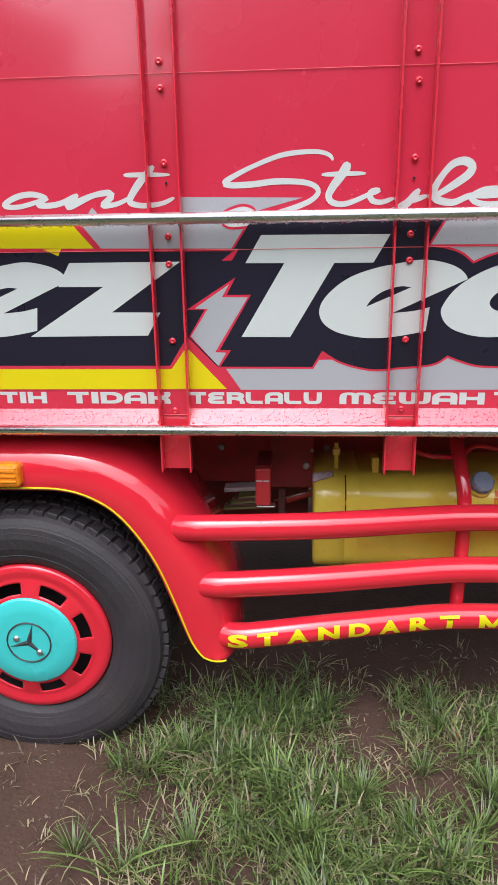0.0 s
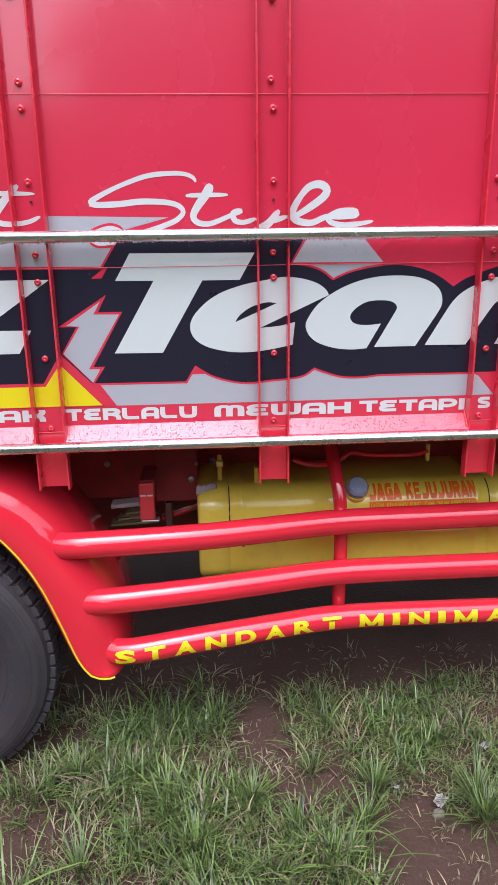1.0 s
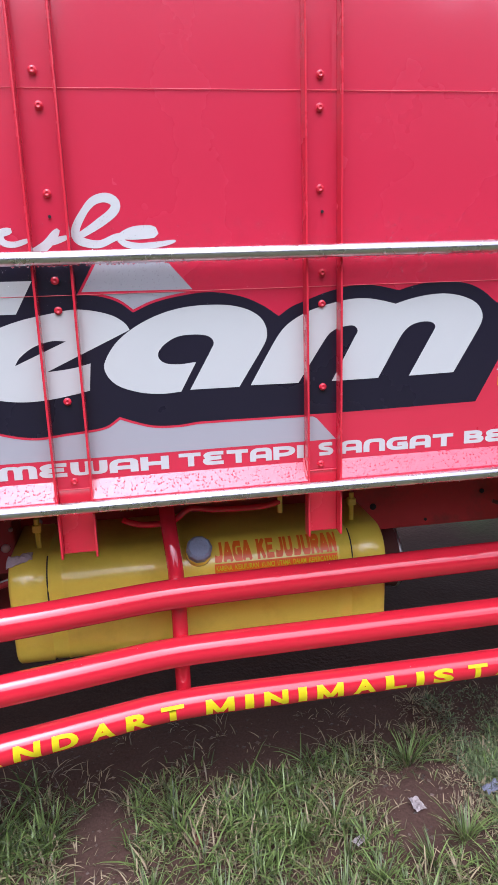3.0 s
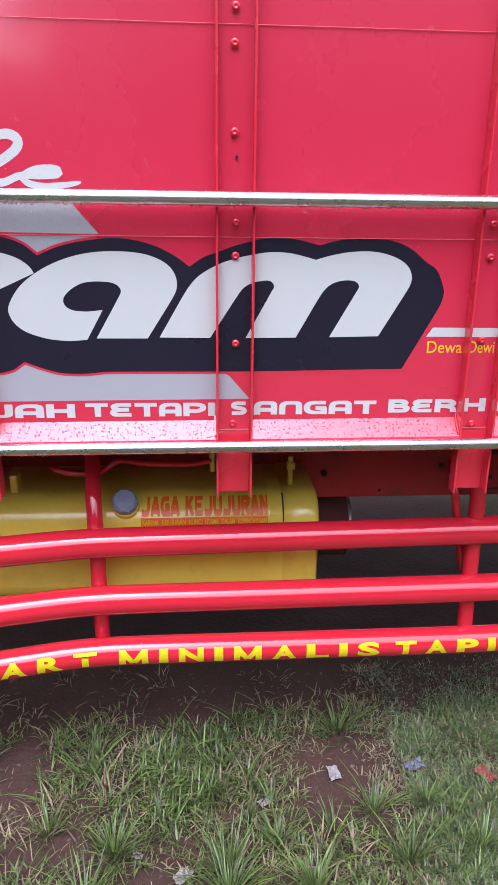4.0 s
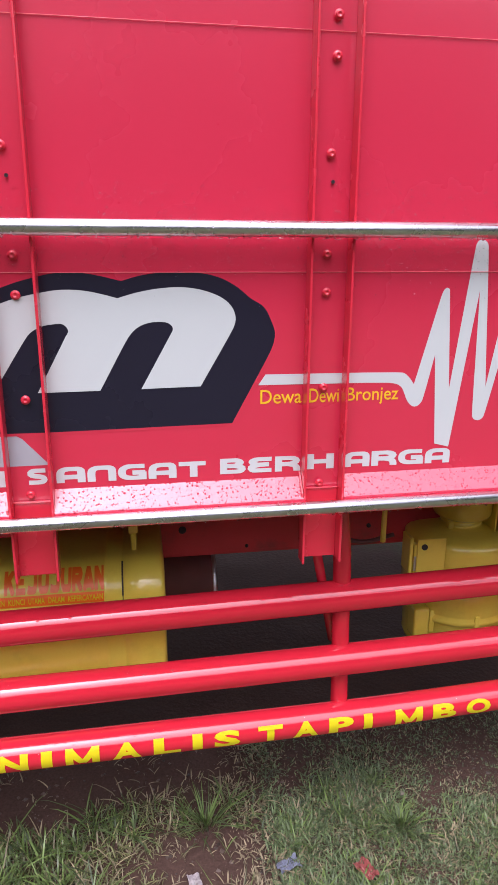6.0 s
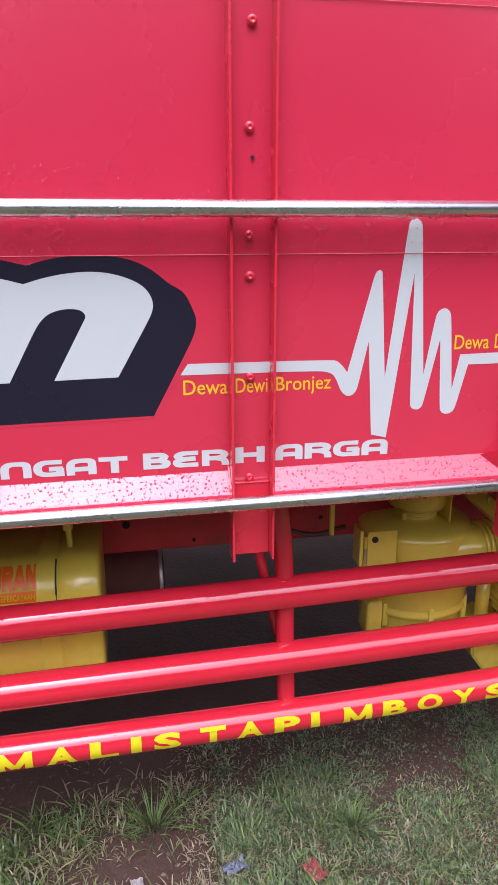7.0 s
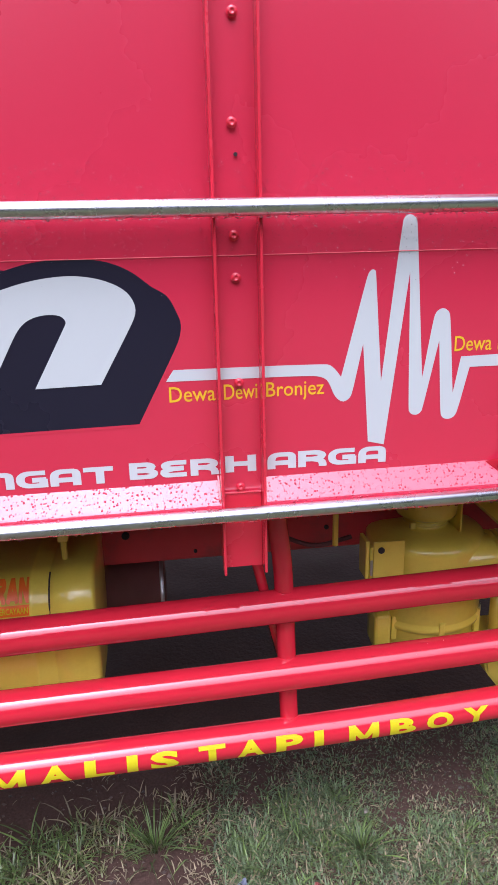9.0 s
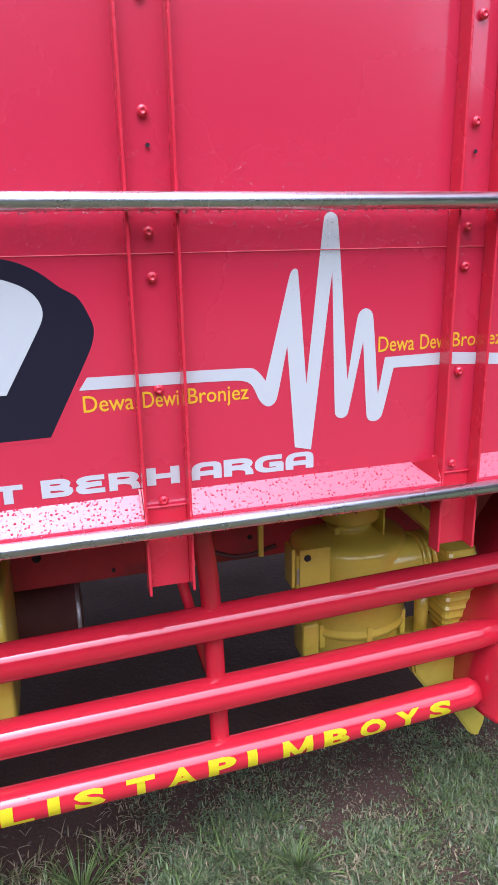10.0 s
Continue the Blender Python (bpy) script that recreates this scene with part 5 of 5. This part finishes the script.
def tuft(x, y, height, count, seed):
    """One larger grass tuft, its blades fanning out from a pale foot."""
    rnd = random.Random(seed)
    bm = bmesh.new()
    z = ground_height(x, y) - 0.004
    for _ in range(count):
        pale = rnd.random() < 0.3
        r, a = abs(rnd.gauss(0, 0.016)), rnd.uniform(0, 6.283)
        lean = min(1.6, 0.2 + r * 38 + rnd.uniform(-0.1, 0.5))
        h = 0.8 * height * rnd.uniform(0.5, 1.25)
        w = rnd.uniform(0.0009, 0.0019)
        b2 = a + rnd.gauss(0, 0.4)
        dx, dy = math.cos(b2), math.sin(b2)
        bx, by = x + r * math.cos(a), y + r * math.sin(a)
        prev = None
        for s, ww in ((0, 0.8), (0.3, 1.0), (0.6, 0.85), (0.85, 0.5), (1.0, 0.06)):
            out = h * lean * (0.35 * s + 0.65 * s * s) * 0.85
            zz = z + h * (s - 0.30 * lean * s * s)
            row = [bm.verts.new((bx + dx * out - dy * w * ww, by + dy * out + dx * w * ww, zz)), bm.verts.new((bx + dx * out + dy * w * ww, by + dy * out - dx * w * ww, zz))]
            if prev:
                face = bm.faces.new((prev[0], prev[1], row[1], row[0]))
                face.material_index = int(pale and s < 0.5)
            prev = row
    made = tagged(part("grass_tuft", bm, grass_green), "large wet green grass tuft rooted in mud", "grass tuft", "grass tufts")
    made.data.materials.append(grass_dry)
    return made


for k, (x, y, hgt, n) in enumerate(((1.096, 0.213, 0.11, 110), (1.185, -0.221, 0.13, 90), (0.759, -0.306, 0.15, 150), (0.452, -0.297, 0.12, 80), (0.762, -0.238, 0.14, 120), (-0.156, -0.092, 0.11, 120), (-0.312, -0.058, 0.11, 110), (-0.528, -0.403, 0.10, 60), (0.17, -0.21, 0.11, 110), (1.579, 0.114, 0.08, 90), (0.02, -0.34, 0.14, 110), (-0.25, -0.38, 0.13, 100), (0.95, -0.30, 0.13, 100), (1.02, -0.14, 0.09, 70), (1.13, -0.08, 0.11, 90), (1.27, -0.06, 0.09, 80), (0.60, -0.10, 0.08, 60), (0.50, -0.19, 0.12, 110), (0.88, -0.16, 0.09, 70), (0.34, -0.12, 0.08, 70), (0.28, -0.30, 0.11, 90), (1.36, -0.20, 0.10, 90), (0.72, -0.02, 0.08, 60), (0.42, 0.13, 0.09, 80))):
    tuft(x, y, hgt, n, 50 + k)


rnd = random.Random(77)
vs, fs = [], []
for _ in range(6000):
    x, y = rnd.uniform(-1.3, 2.6), rnd.uniform(-0.8, 0.5)
    if muddy(x, y) < rnd.random():
        continue
    size, i = 0.001 + 0.006 * rnd.random() ** 3, len(vs)
    z = ground_height(x, y)
    for d in ((1, 0, 0), (0, 1, 0), (-1, 0, 0), (0, -1, 0), (0, 0, 0.6), (0, 0, -0.6)):
        vs.append((x + size * (d[0] + rnd.uniform(-0.4, 0.4)), y + size * (d[1] + rnd.uniform(-0.4, 0.4)), z + size * (d[2] + rnd.uniform(-0.1, 0.3))))
    for k in range(4):
        fs += [(i + k, i + (k + 1) % 4, i + 4), (i + (k + 1) % 4, i + k, i + 5)]
me = bpy.data.meshes.new("soil_crumbs")
me.from_pydata(vs, [], fs)
me.materials.append(crumb)
tagged(new("soil_crumbs", me), "crumbs of wet brown soil and plant litter", "soil", kind="stuff")


def pebble(x, y, r, seed):
    bm = bmesh.new()
    bmesh.ops.create_icosphere(bm, subdivisions=2, radius=r)
    for v in bm.verts:
        v.co *= 1 + 0.35 * noise.noise(v.co * (1.2 / r) + Vector((seed, 0, 0)))
        v.co.z *= 0.6
        v.co += Vector((x, y, ground_height(x, y) + r * 0.25))
    return tagged(part("stone", bm, stone, smooth=True), "small pale stone half sunk in soil", "stone", "stones in the grass")


for x, y, r in ((-0.86, -0.30, 0.035), (-0.30, -0.20, 0.010), (0.644, -0.28, 0.016), (1.62, 0.22, 0.008), (0.0, -0.36, 0.01)):
    pebble(x, y, r, x * 7)

# ---- rain drops on rails, side, ledges and guard pipes ----
rnd = random.Random(21)
vs, fs = [], []
unit = bmesh.new()
bmesh.ops.create_icosphere(unit, subdivisions=1, radius=1.0)
unit.verts.ensure_lookup_table()
ball = [v.co.copy() for v in unit.verts]
ball_faces = [[v.index for v in f.verts] for f in unit.faces]
unit.free()


def drop(c, s, tall=1.0):
    i = len(vs)
    vs.extend((c.x + v.x * s, c.y + v.y * s, c.z + v.z * s * tall) for v in ball)
    fs.extend([i + k for k in f] for f in ball_faces)


for (z, r, dz), n in zip(RAILS, (900, 520)):
    for _ in range(n):
        x = rnd.uniform(-1.0, 2.3)
        zz = z + dz * (x - 0.5) / 2.25
        if rnd.random() < 0.55:
            a, s = radians(rnd.gauss(-92, 14)), rnd.uniform(0.0014, 0.0032)
        else:
            a, s = radians(rnd.uniform(-200, 0)), rnd.uniform(0.0006, 0.0015)
        drop(Vector((x, RAIL_Y + (r + s * 0.2) * math.cos(a), zz + (r + s * 0.2) * math.sin(a))), s, 1.2)
for _ in range(4200):
    x, z = rnd.uniform(-0.2, 2.2), 1.405 - abs(rnd.gauss(0, 0.035))
    if rnd.random() < 0.3:
        z = rnd.uniform(1.44, 1.5) - 0.02 * rnd.random()
    drop(Vector((x, -0.0022, z)), rnd.uniform(0.0005, 0.0012))
for z, left in GUARD:
    line = guard_line(z, left)
    xs = [p.x for p in line]
    for _ in range(330):
        x = rnd.uniform(-0.2, 1.98)
        if noise.noise(Vector((x * 3, z * 9, 4))) < rnd.uniform(-0.35, 0.35):
            continue
        cy, cz = np.interp(x, xs, [p.y for p in line]), np.interp(x, xs, [p.z for p in line])
        a, s = radians(rnd.gauss(58, 13)), rnd.uniform(0.0006, 0.0018)
        drop(Vector((x, cy - 0.0358 * math.cos(a), cz + 0.0358 * math.sin(a))), s, 0.7)
me = bpy.data.meshes.new("rain_water")
me.from_pydata(vs, [], fs)
me.polygons.foreach_set("use_smooth", [True] * len(fs))
me.materials.append(water)
drops = new("rain_water", me)
drops.parent = truck
tagged(drops, "rain drops clinging to paint and rails", kind="stuff")

# ---- trees far across the field ----
rnd = random.Random(33)
vs, fs = [], []
for k in range(170):
    a = radians(180 + 180 * k / 169)
    d = rnd.uniform(18, 23)
    cx, cy = 0.7 + d * math.cos(a), d * math.sin(a)
    deg = math.degrees(a)
    left_gap = 1 / (1 + math.exp((deg - 263) * 0.9)) / (1 + math.exp((244 - deg) * 0.6))
    right_gap = 1 / (1 + math.exp((296 - deg) * 0.4)) / (1 + math.exp((deg - 325) * 0.4))
    hgt = (8.2 - 4.2 * max(left_gap, right_gap)) * (1 + 0.12 * noise.noise(Vector((k * 0.4, 0, 0)))) + rnd.uniform(-0.6, 0.6)
    for _ in range(420):
        u, w, h = rnd.gauss(0, 0.9), rnd.gauss(0, 0.9), hgt * rnd.random() ** 0.8
        s = rnd.uniform(0.3, 0.65)
        i = len(vs)
        p = Vector((cx + u, cy + w, h))
        e1 = Vector((rnd.uniform(-1, 1), rnd.uniform(-1, 1), rnd.uniform(-1, 1))).normalized() * s
        e2 = e1.orthogonal().normalized() * s
        vs += [p - e1, p + e2, p + e1, p - e2]
        fs.append((i, i + 1, i + 2, i + 3))
me = bpy.data.meshes.new("far_trees")
me.from_pydata(vs, [], fs)
me.materials.append(leafage)
tagged(new("far_trees", me), "row of dark leafy trees across the field", "trees", kind="stuff")
